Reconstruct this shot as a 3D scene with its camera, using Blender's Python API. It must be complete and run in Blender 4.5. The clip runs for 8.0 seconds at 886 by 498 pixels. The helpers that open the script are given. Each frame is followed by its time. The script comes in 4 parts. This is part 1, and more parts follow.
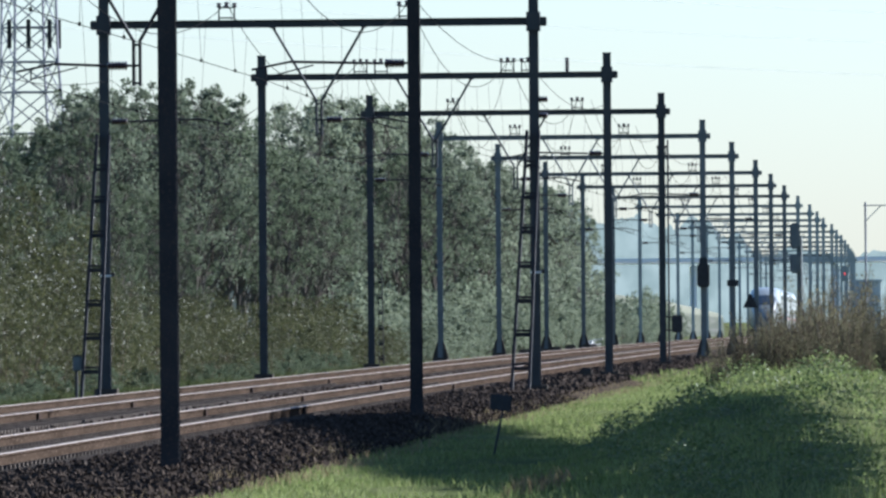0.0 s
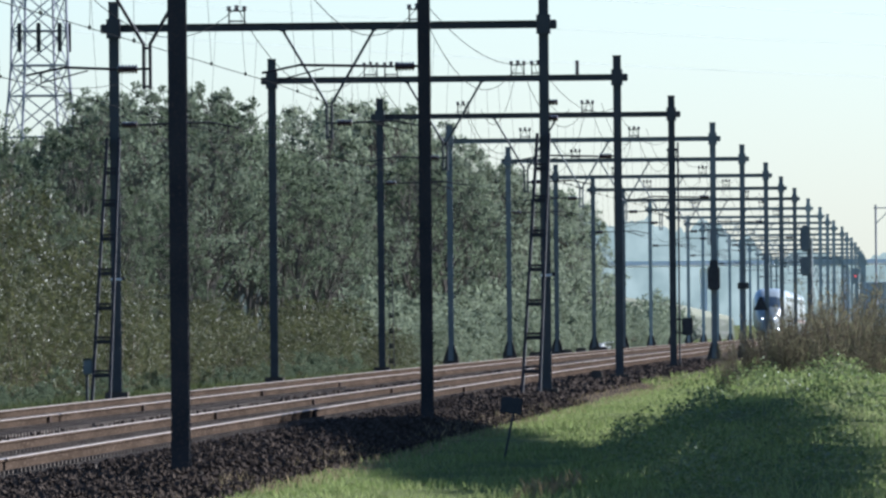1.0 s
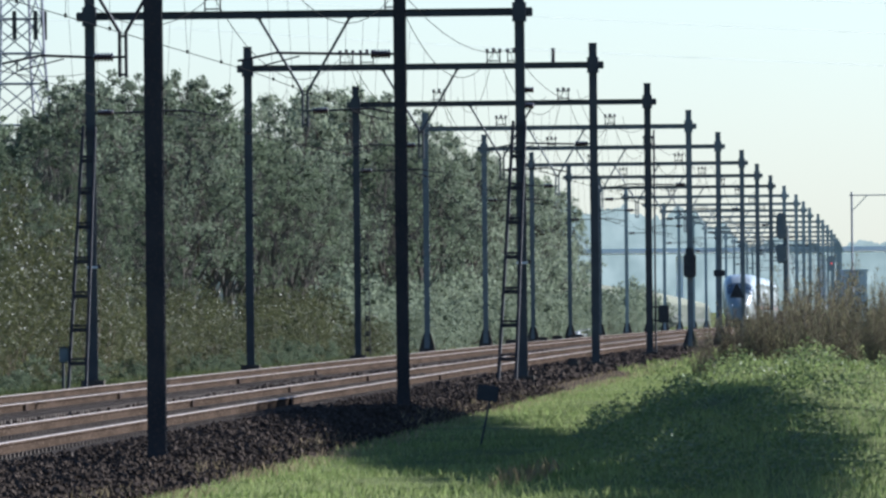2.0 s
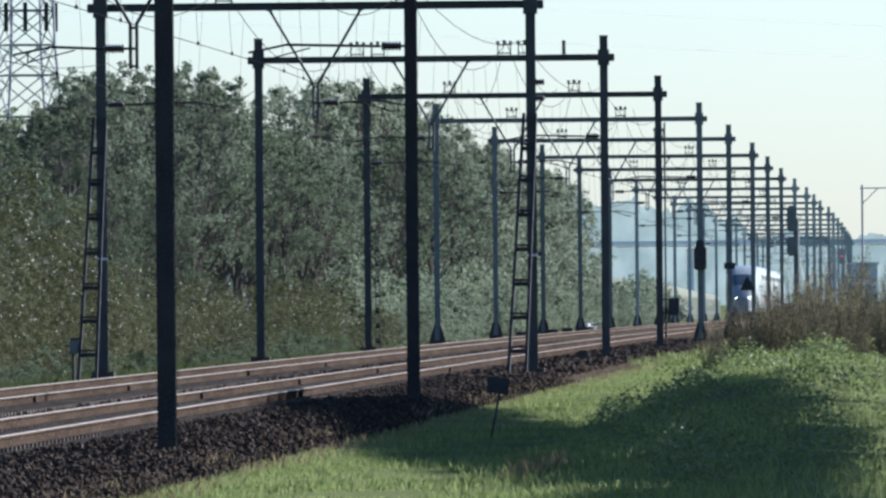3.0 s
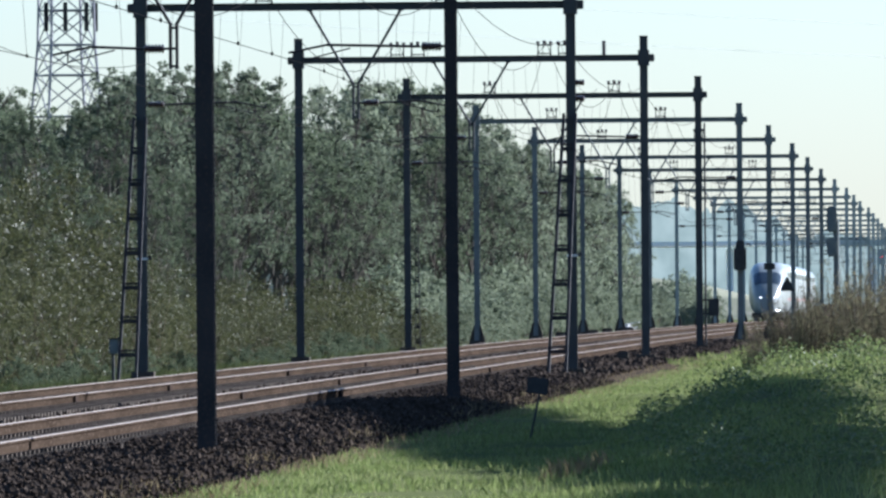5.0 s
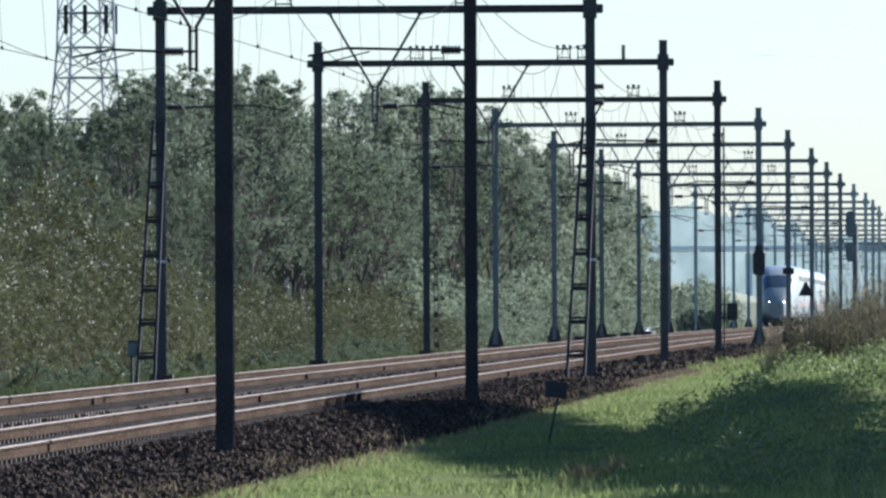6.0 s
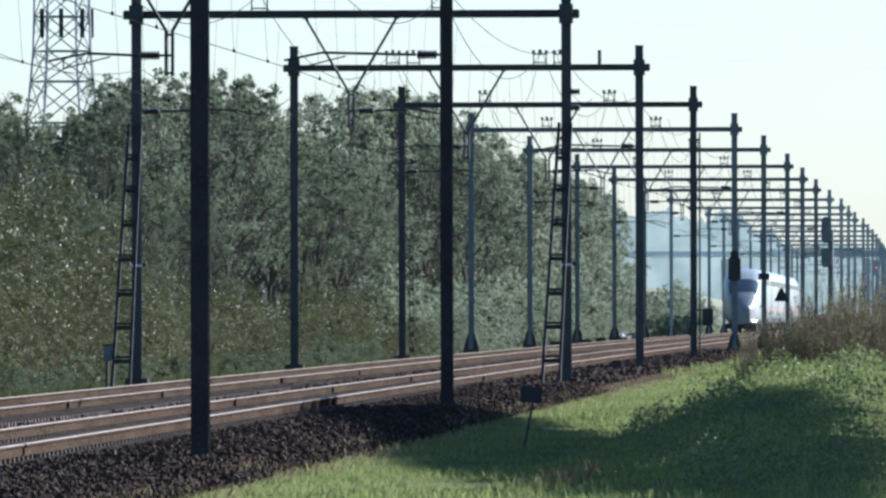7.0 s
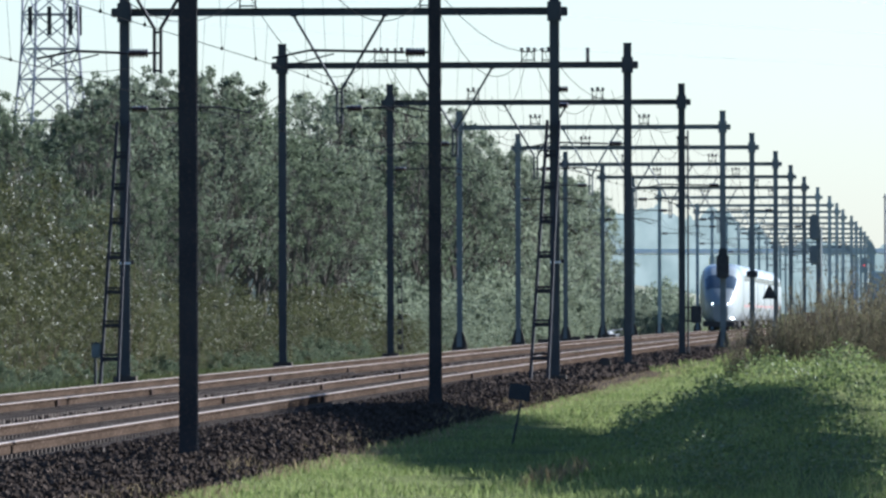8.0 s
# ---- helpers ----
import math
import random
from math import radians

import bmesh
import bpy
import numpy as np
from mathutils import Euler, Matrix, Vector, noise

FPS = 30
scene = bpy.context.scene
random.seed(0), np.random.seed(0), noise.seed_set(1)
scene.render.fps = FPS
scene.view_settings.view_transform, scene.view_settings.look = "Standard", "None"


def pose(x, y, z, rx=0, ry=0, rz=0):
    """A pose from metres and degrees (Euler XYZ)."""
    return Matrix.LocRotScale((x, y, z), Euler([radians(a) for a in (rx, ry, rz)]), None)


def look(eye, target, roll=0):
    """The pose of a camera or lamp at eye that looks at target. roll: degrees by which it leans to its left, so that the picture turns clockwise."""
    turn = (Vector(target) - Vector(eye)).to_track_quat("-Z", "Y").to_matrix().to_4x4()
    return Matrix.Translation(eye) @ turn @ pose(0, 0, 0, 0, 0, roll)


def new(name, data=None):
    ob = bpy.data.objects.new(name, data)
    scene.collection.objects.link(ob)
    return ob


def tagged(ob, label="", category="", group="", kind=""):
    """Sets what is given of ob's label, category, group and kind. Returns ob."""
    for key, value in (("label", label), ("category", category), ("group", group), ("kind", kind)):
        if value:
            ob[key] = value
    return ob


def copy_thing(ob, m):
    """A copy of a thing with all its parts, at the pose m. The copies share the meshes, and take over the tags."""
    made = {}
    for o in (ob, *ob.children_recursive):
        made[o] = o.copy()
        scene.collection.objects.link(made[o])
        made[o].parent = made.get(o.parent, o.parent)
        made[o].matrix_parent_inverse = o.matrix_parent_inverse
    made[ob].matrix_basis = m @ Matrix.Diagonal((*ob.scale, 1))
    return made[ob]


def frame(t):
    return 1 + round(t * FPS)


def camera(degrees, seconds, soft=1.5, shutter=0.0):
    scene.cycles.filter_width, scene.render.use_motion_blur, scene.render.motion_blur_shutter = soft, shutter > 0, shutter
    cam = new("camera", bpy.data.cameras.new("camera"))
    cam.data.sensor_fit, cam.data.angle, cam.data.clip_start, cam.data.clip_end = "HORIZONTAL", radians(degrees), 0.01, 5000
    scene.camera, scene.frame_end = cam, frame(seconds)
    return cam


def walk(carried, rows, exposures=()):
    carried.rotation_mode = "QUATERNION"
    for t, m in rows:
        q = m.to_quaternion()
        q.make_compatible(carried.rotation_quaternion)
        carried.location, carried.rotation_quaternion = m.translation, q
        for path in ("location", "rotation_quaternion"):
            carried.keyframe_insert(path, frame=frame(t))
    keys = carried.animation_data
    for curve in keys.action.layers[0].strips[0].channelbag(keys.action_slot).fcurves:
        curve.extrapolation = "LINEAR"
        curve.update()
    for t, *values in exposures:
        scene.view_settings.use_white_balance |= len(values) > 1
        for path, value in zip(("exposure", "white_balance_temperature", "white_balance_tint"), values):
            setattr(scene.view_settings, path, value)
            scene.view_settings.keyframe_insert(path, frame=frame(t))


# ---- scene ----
import collections

# A long lens held by hand beside the line; it turns and never travels.
cam = camera(4.4896, 8.0, 2.6)
EYE = 1.593
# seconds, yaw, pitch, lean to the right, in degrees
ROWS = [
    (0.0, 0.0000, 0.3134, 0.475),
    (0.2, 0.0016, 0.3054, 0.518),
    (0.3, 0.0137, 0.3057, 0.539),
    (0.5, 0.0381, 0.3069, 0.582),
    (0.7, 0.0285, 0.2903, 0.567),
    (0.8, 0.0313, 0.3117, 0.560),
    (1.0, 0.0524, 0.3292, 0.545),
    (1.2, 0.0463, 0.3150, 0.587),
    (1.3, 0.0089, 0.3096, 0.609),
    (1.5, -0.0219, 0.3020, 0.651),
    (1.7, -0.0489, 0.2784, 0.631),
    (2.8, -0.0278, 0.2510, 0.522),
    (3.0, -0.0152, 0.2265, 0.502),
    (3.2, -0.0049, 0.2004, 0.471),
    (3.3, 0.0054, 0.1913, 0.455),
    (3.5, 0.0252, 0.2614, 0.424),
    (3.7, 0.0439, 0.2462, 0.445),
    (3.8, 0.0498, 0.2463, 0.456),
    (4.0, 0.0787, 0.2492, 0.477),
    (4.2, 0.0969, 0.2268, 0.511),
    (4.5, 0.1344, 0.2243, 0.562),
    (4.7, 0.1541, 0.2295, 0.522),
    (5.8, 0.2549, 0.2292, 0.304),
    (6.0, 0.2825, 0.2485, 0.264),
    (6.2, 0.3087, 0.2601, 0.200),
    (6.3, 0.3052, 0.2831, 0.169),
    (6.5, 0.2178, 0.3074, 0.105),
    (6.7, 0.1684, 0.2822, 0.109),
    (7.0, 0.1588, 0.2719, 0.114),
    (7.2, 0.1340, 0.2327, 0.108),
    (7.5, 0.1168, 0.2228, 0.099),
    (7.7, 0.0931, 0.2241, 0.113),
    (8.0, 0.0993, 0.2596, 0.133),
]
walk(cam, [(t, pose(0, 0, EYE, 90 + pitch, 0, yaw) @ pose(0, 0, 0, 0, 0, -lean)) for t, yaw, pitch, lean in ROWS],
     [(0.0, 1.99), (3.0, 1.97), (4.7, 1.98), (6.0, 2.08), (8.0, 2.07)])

# ---- daylight ----
SUN_AZ, SUN_EL = 60.0, 25.0     # degrees clockwise from ahead (+y), and above the horizon
world = bpy.data.worlds.new("sky")
world.use_nodes = True
scene.world = world
wn = world.node_tree
sky = wn.nodes.new("ShaderNodeTexSky")
sky.sky_type = "NISHITA"
sky.sun_disc = False
sky.sun_elevation, sky.sun_rotation = radians(SUN_EL), radians(SUN_AZ)
sky.air_density, sky.dust_density, sky.ozone_density = 1.0, 0.4, 4.0
wn.links.new(sky.outputs["Color"], wn.nodes["Background"].inputs["Color"])
wn.nodes["Background"].inputs["Strength"].default_value = 0.043
sun = new("sun", bpy.data.lights.new("sun", "SUN"))
sun.data.energy, sun.data.angle, sun.data.color = 4.4, radians(0.6), (1.0, 0.94, 0.85)
sun.matrix_world = look((math.sin(radians(SUN_AZ)) * 50, math.cos(radians(SUN_AZ)) * 50, math.tan(radians(SUN_EL)) * 50), (0, 0, 0))
scene.view_settings.use_white_balance = True
scene.view_settings.white_balance_temperature, scene.view_settings.white_balance_tint = 5400, 13.0


# ---- materials ----
def mix_colour(nt, fac, a, b):
    m = nt.nodes.new("ShaderNodeMix")
    m.data_type = "RGBA"
    nt.links.new(fac, m.inputs["Factor"])
    for k, c in ((6, a), (7, b)):
        if isinstance(c, tuple):
            m.inputs[k].default_value = (*c, 1)
        else:
            nt.links.new(c, m.inputs[k])
    return m.outputs[2]


def ramp(nt, fac, lo, hi):
    r = nt.nodes.new("ShaderNodeMapRange")
    r.inputs["From Min"].default_value, r.inputs["From Max"].default_value = lo, hi
    nt.links.new(fac, r.inputs["Value"])
    return r.outputs["Result"]


def noise_of(nt, scale, detail=4.0, stretch=None):
    tc = nt.nodes.new("ShaderNodeTexCoord")
    n = nt.nodes.new("ShaderNodeTexNoise")
    n.inputs["Scale"].default_value, n.inputs["Detail"].default_value = scale, detail
    src = tc.outputs["Object"]
    if stretch:
        mp = nt.nodes.new("ShaderNodeMapping")
        mp.inputs["Scale"].default_value = stretch
        nt.links.new(src, mp.inputs["Vector"])
        src = mp.outputs["Vector"]
    nt.links.new(src, n.inputs["Vector"])
    return n.outputs["Fac"]


def surface(name, a, b, wear=None, scale=3.0, fine=40.0, rough=0.8, metal=0.0, bump=0.3, depth=0.01, vary=0.0, stretch=None, island=False, through_light=0.0, gloss=0.12):
    """Two tones by coarse noise, wear by fine noise, relief, and a spread of tone from piece to piece."""
    m = bpy.data.materials.new(name)
    m.use_nodes = True
    nt = m.node_tree
    bsdf = nt.nodes["Principled BSDF"]
    coarse, grain = noise_of(nt, scale, 4, stretch), noise_of(nt, fine, 5, stretch)
    col = mix_colour(nt, ramp(nt, coarse, 0.35, 0.65), a, b)
    if wear:
        col = mix_colour(nt, ramp(nt, grain, 0.52, 0.72), col, wear)
    if vary:
        if island:
            g = nt.nodes.new("ShaderNodeNewGeometry")
            oi = nt.nodes.new("ShaderNodeObjectInfo")
            both = nt.nodes.new("ShaderNodeMix")
            both.inputs["Factor"].default_value = 0.45
            nt.links.new(g.outputs["Random Per Island"], both.inputs[2])
            nt.links.new(oi.outputs["Random"], both.inputs[3])
            rnd = both.outputs[0]
        else:
            g = nt.nodes.new("ShaderNodeObjectInfo")
            rnd = g.outputs["Random"]
        hsv = nt.nodes.new("ShaderNodeHueSaturation")
        r = nt.nodes.new("ShaderNodeMapRange")
        r.inputs["To Min"].default_value, r.inputs["To Max"].default_value = 1 - vary * (1.35 if island else 1), 1 + vary * (1.35 if island else 1)
        nt.links.new(rnd, r.inputs["Value"])
        nt.links.new(r.outputs["Result"], hsv.inputs["Value"])
        nt.links.new(col, hsv.inputs["Color"])
        col = hsv.outputs["Color"]
    nt.links.new(col, bsdf.inputs["Base Color"])
    bsdf.inputs["Specular IOR Level"].default_value = gloss
    bsdf.inputs["Roughness"].default_value, bsdf.inputs["Metallic"].default_value = rough, metal
    if bump:
        bp = nt.nodes.new("ShaderNodeBump")
        bp.inputs["Strength"].default_value, bp.inputs["Distance"].default_value = bump, depth
        nt.links.new(grain, bp.inputs["Height"])
        nt.links.new(bp.outputs["Normal"], bsdf.inputs["Normal"])
    if through_light:
        tr = nt.nodes.new("ShaderNodeBsdfTranslucent")
        nt.links.new(col, tr.inputs["Color"])
        ms = nt.nodes.new("ShaderNodeMixShader")
        ms.inputs["Fac"].default_value = through_light
        out = nt.nodes["Material Output"]
        nt.links.new(bsdf.outputs["BSDF"], ms.inputs[1])
        nt.links.new(tr.outputs["BSDF"], ms.inputs[2])
        nt.links.new(ms.outputs["Shader"], out.inputs["Surface"])
    return m


def glow(name, colour, strength):
    m = bpy.data.materials.new(name)
    m.use_nodes = True
    b = m.node_tree.nodes["Principled BSDF"]
    b.inputs["Base Color"].default_value = (*colour, 1)
    b.inputs["Emission Color"].default_value = (*colour, 1)
    b.inputs["Emission Strength"].default_value = strength
    return m


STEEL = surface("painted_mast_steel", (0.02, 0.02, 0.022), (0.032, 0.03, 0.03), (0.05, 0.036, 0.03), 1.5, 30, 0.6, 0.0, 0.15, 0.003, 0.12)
# Haze mixed into the base colour in three steps, for farther masts.
STEEL_HAZE1 = surface("steel_faint_haze", (0.036, 0.04, 0.042), (0.05, 0.054, 0.055), (0.06, 0.05, 0.044), 1.5, 30, 0.6, 0.0, 0.15, 0.003, 0.12)
STEEL_HAZE2 = surface("steel_mid_haze", (0.11, 0.124, 0.122), (0.15, 0.164, 0.16), (0.1, 0.105, 0.1), 2, 40, 0.6, 0.0, 0.1, 0.003, 0.1)
STEEL_HAZE3 = surface("steel_pale_haze", (0.25, 0.285, 0.265), (0.31, 0.345, 0.325), (0.22, 0.235, 0.22), 2, 40, 0.6, 0.0, 0.1, 0.003, 0.1)
PYLON = surface("grey_pylon_steel", (0.2, 0.2, 0.22), (0.26, 0.26, 0.28), None, 1, 20, 0.6, 0.2, 0.0, gloss=0.05)
WIRE = surface("dull_copper_wire", (0.012, 0.012, 0.012), (0.016, 0.016, 0.015), None, 3, 60, 0.7, 0.0, 0.0, gloss=0.0)
PORCELAIN = surface("brown_glazed_insulator", (0.04, 0.025, 0.02), (0.06, 0.035, 0.03), None, 6, 60, 0.25, 0.0, 0.0, gloss=0.5)
RUST = surface("rusty_rail_side", (0.025, 0.018, 0.013), (0.04, 0.029, 0.021), (0.068, 0.051, 0.039), 2, 25, 0.8, 0.0, 0.2, 0.004, 0.0, (1, 0.15, 1), gloss=0.0)
RAILHEAD = surface("worn_rail_head", (0.24, 0.2, 0.165), (0.33, 0.285, 0.24), None, 2, 40, 0.55, 0.0, 0.05, 0.001, gloss=0.05)
CONCRETE = surface("weathered_concrete", (0.064, 0.054, 0.045), (0.09, 0.077, 0.065), (0.045, 0.039, 0.033), 4, 35, 0.9, 0.0, 0.3, 0.005, 0.15, gloss=0.0)
DARKCONC = surface("stained_foundation_concrete", (0.052, 0.045, 0.038), (0.077, 0.07, 0.059), (0.035, 0.029, 0.025), 3, 25, 0.95, 0.0, 0.4, 0.01, 0.1, gloss=0.0)
STONE = surface("ballast_stone", (0.025, 0.019, 0.015), (0.038, 0.03, 0.024), (0.075, 0.061, 0.05), 9, 60, 0.85, 0.0, 0.3, 0.004, 0.55, None, True, gloss=0.0)
BED = surface("ballast_bed", (0.026, 0.02, 0.016), (0.04, 0.032, 0.025), (0.062, 0.05, 0.04), 8, 30, 1.0, 0.0, 0.6, 0.03, gloss=0.0)
SOIL = surface("verge_grass_ground", (0.075, 0.088, 0.034), (0.1, 0.114, 0.048), (0.115, 0.107, 0.06), 0.35, 6, 1.0, 0.0, 0.5, 0.05, gloss=0.0)
GRASS = surface("grass_blades", (0.105, 0.142, 0.04), (0.2, 0.23, 0.08), (0.24, 0.235, 0.11), 0.5, 8, 0.6, 0.0, 0.0, 0.0, 0.35, None, True, 0.4, gloss=0.03)
DRYGRASS = surface("dry_grass_stalks", (0.2, 0.15, 0.08), (0.28, 0.22, 0.13), (0.12, 0.13, 0.05), 0.5, 8, 0.7, 0.0, 0.0, 0.0, 0.35, None, True, 0.3, gloss=0.02)
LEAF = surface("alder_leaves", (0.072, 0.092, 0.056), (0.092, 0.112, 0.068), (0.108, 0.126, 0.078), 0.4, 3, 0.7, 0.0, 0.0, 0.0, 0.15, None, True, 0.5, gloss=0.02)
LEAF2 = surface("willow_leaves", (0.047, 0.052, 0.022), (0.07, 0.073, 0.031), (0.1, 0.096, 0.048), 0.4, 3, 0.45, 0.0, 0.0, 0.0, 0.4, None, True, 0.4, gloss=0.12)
# Leaves of farther trees and scrub: haze put into the base colour.
LEAF_PALE_HAZE = surface("pale_haze_leaves", (0.135, 0.16, 0.105), (0.165, 0.188, 0.125), (0.19, 0.21, 0.145), 0.4, 3, 0.6, 0.0, 0.0, 0.0, 0.2, None, True, 0.45, gloss=0.04)
LEAF_MID_HAZE = surface("mid_haze_leaves", (0.092, 0.112, 0.074), (0.115, 0.135, 0.09), (0.132, 0.15, 0.1), 0.4, 3, 0.7, 0.0, 0.0, 0.0, 0.2, None, True, 0.5, 0.03)
WEED = surface("dull_verge_weeds", (0.05, 0.064, 0.026), (0.075, 0.088, 0.036), (0.11, 0.1, 0.055), 0.5, 6, 0.7, 0.0, 0.0, 0.0, 0.4, None, True, 0.3, 0.0)
# Far embankment grass, its base colour paled to stand for haze.
RAMP = surface("hazy_grass_embankment", (0.16, 0.17, 0.12), (0.22, 0.22, 0.16), (0.26, 0.25, 0.2), 0.08, 0.8, 1.0, 0.0, 0.3, 0.2, gloss=0.0)
PALE = surface("pale_paint", (0.5, 0.5, 0.48), (0.6, 0.6, 0.57), None, 4, 30, 0.7, 0.0, 0.0)
LEAF3 = surface("bramble_leaves", (0.062, 0.085, 0.028), (0.1, 0.124, 0.043), (0.165, 0.162, 0.08), 0.8, 5, 0.45, 0.0, 0.0, 0.0, 0.55, None, True, 0.5, gloss=0.1)
LEAF4 = surface("autumn_shrub_leaves", (0.105, 0.1, 0.055), (0.135, 0.122, 0.068), (0.165, 0.135, 0.085), 0.8, 5, 0.55, 0.0, 0.0, 0.0, 0.4, None, True, 0.4, gloss=0.03)
BARK = surface("grey_bark", (0.07, 0.06, 0.05), (0.11, 0.1, 0.085), (0.05, 0.045, 0.04), 3, 20, 0.9, 0.0, 0.4, 0.02, 0.1, (1, 1, 0.2), gloss=0.0)
TWIG = surface("brown_twigs", (0.085, 0.064, 0.046), (0.12, 0.09, 0.065), None, 3, 20, 0.9, 0.0, 0.0, 0.0, 0.3, None, True, gloss=0.0)
WHITE = surface("white_train_paint", (0.185, 0.205, 0.198), (0.215, 0.232, 0.222), (0.165, 0.175, 0.17), 0.5, 6, 0.3, 0.0, 0.0, gloss=0.4)
VISOR = surface("dark_tinted_glass", (0.03, 0.042, 0.052), (0.04, 0.052, 0.062), None, 1, 10, 0.12, 0.0, 0.0, gloss=0.5)
REDLINE = surface("red_stripe_paint", (0.42, 0.16, 0.15), (0.46, 0.18, 0.17), None, 1, 10, 0.3, 0.0, 0.0)
UNDER = surface("dirty_underframe", (0.05, 0.048, 0.045), (0.08, 0.075, 0.07), None, 2, 20, 0.8, 0.0, 0.2, 0.005)
LAMP = glow("headlamp_glass", (1.0, 0.97, 0.9), 6.0)
REDLAMP = glow("red_signal_lamp", (1.0, 0.06, 0.05), 0.8)
JOINT = surface("dirty_joint_steel", (0.03, 0.022, 0.018), (0.045, 0.034, 0.028), None, 5, 40, 0.9, 0.0, 0.0, gloss=0.0)
SIGN = surface("dark_sign_back", (0.03, 0.03, 0.031), (0.045, 0.045, 0.046), (0.06, 0.05, 0.042), 6, 40, 0.6, 0.3, 0.1, 0.002)
VIADUCT = surface("pale_viaduct_concrete", (0.8, 0.8, 0.77), (0.86, 0.85, 0.82), (0.74, 0.73, 0.71), 0.3, 3, 0.85, 0.0, 0.1, 0.02)
BOXGREY = surface("blue_grey_cabin_wall", (0.4, 0.43, 0.42), (0.46, 0.49, 0.475), None, 0.6, 6, 0.7, 0.0, 0.1, 0.01)


# ---- mesh helpers ----
def mesh_of(bm, name, material):
    me = bpy.data.meshes.new(name)
    bm.normal_update()
    bm.to_mesh(me)
    bm.free()
    me.materials.append(material)
    return me


def part(name, bm, material, parent=None, label=""):
    ob = new(name, mesh_of(bm, name, material) if isinstance(bm, bmesh.types.BMesh) else bm)
    if parent:
        ob.parent = parent
    return tagged(ob, label)


def empty(name, m, label, category, group="", kind=""):
    ob = new(name)
    ob.matrix_world = m
    ob.empty_display_size = 0.3
    return tagged(ob, label, category, group, kind)


def box(bm, c, s, m=None, bevel=0.0):
    mat = (m or Matrix()) @ Matrix.Translation(c) @ Matrix.Diagonal((*s, 1))
    made = bmesh.ops.create_cube(bm, size=1, matrix=mat)
    if bevel:
        edges = list({e for v in made["verts"] for e in v.link_edges})
        bmesh.ops.bevel(bm, geom=edges, offset=bevel, segments=2, affect="EDGES")
    return bm


def rod(bm, p, q, r, n=8, r2=None):
    p, q = Vector(p), Vector(q)
    d = q - p
    m = Matrix.Translation((p + q) / 2) @ d.to_track_quat("Z", "Y").to_matrix().to_4x4()
    bmesh.ops.create_cone(bm, cap_ends=True, segments=n, radius1=r, radius2=r if r2 is None else r2, depth=d.length, matrix=m)
    return bm


def prism(bm, outline, z0, z1, m=None):
    """A closed outline in x, y raised from z0 to z1."""
    m = m or Matrix()
    lo = [bm.verts.new(m @ Vector((x, y, z0))) for x, y in outline]
    hi = [bm.verts.new(m @ Vector((x, y, z1))) for x, y in outline]
    n = len(outline)
    bm.faces.new(lo[::-1])
    bm.faces.new(hi)
    for i in range(n):
        bm.faces.new((lo[i], lo[(i + 1) % n], hi[(i + 1) % n], hi[i]))
    return bm


def i_outline(w, d, web, fl):
    """I-section: flange width w along x, depth d along y."""
    a, b, c, e = w / 2, d / 2, web / 2, d / 2 - fl
    return [(-a, -b), (a, -b), (a, -e), (c, -e), (c, e), (a, e), (a, b), (-a, b), (-a, e), (-c, e), (-c, -e), (-a, -e)]


def wire(name, pts, r, parent, material=None, label=""):
    """A thin round wire through the points."""
    pts = [Vector(p) for p in pts]
    verts, faces, n = [], [], 5
    for i, p in enumerate(pts):
        d = (pts[min(i + 1, len(pts) - 1)] - pts[max(i - 1, 0)]).normalized()
        a = d.cross(Vector((0.31, 0.2, 0.93)))
        if a.length < 0.05:
            a = d.cross(Vector((1, 0, 0)))
        a.normalize()
        b = d.cross(a)
        verts += [p + r * (math.cos(k * 2 * math.pi / n) * a + math.sin(k * 2 * math.pi / n) * b) for k in range(n)]
    for i in range(len(pts) - 1):
        for k in range(n):
            faces.append((i * n + k, i * n + (k + 1) % n, (i + 1) * n + (k + 1) % n, (i + 1) * n + k))
    me = bpy.data.meshes.new(name)
    me.from_pydata([tuple(v) for v in verts], [], faces)
    me.materials.append(material or WIRE)
    ob = new(name, me)
    ob.parent = parent
    return tagged(ob, label)


# ---- the plan: a double track that bends away ----
def centre(y):
    """Where the middle between the two tracks lies at y, its slope, and the height of the rails."""
    t = (min(y, 1500.0) - 200) / 100
    x = -4.7943 + 4.43268 * t + 0.03996 * t * t - 0.0046359 * t ** 3
    dx = (4.43268 + 0.07992 * t - 0.0139077 * t * t) / 100
    u = (min(max(y, 60.0), 1100.0) - 200) / 100
    if y > 1500:
        x += dx * (y - 1500)
    return x, dx, 0.00314 * u - 0.0140388 * u * u


def along(y, off, z=0.0):
    """The point at an offset to the right of the line's middle, z above the rails."""
    x, dx, g = centre(y)
    n = math.hypot(1, dx)
    return Vector((x + off / n, y - off * dx / n, g + z))


def beside(y, off, z=0.0, turn=0.0):
    """A pose there, whose x points across the line to the right and y along it."""
    p = along(y, off, z)
    return pose(p.x, p.y, p.z, 0, 0, turn - math.degrees(math.atan(centre(y)[1])))


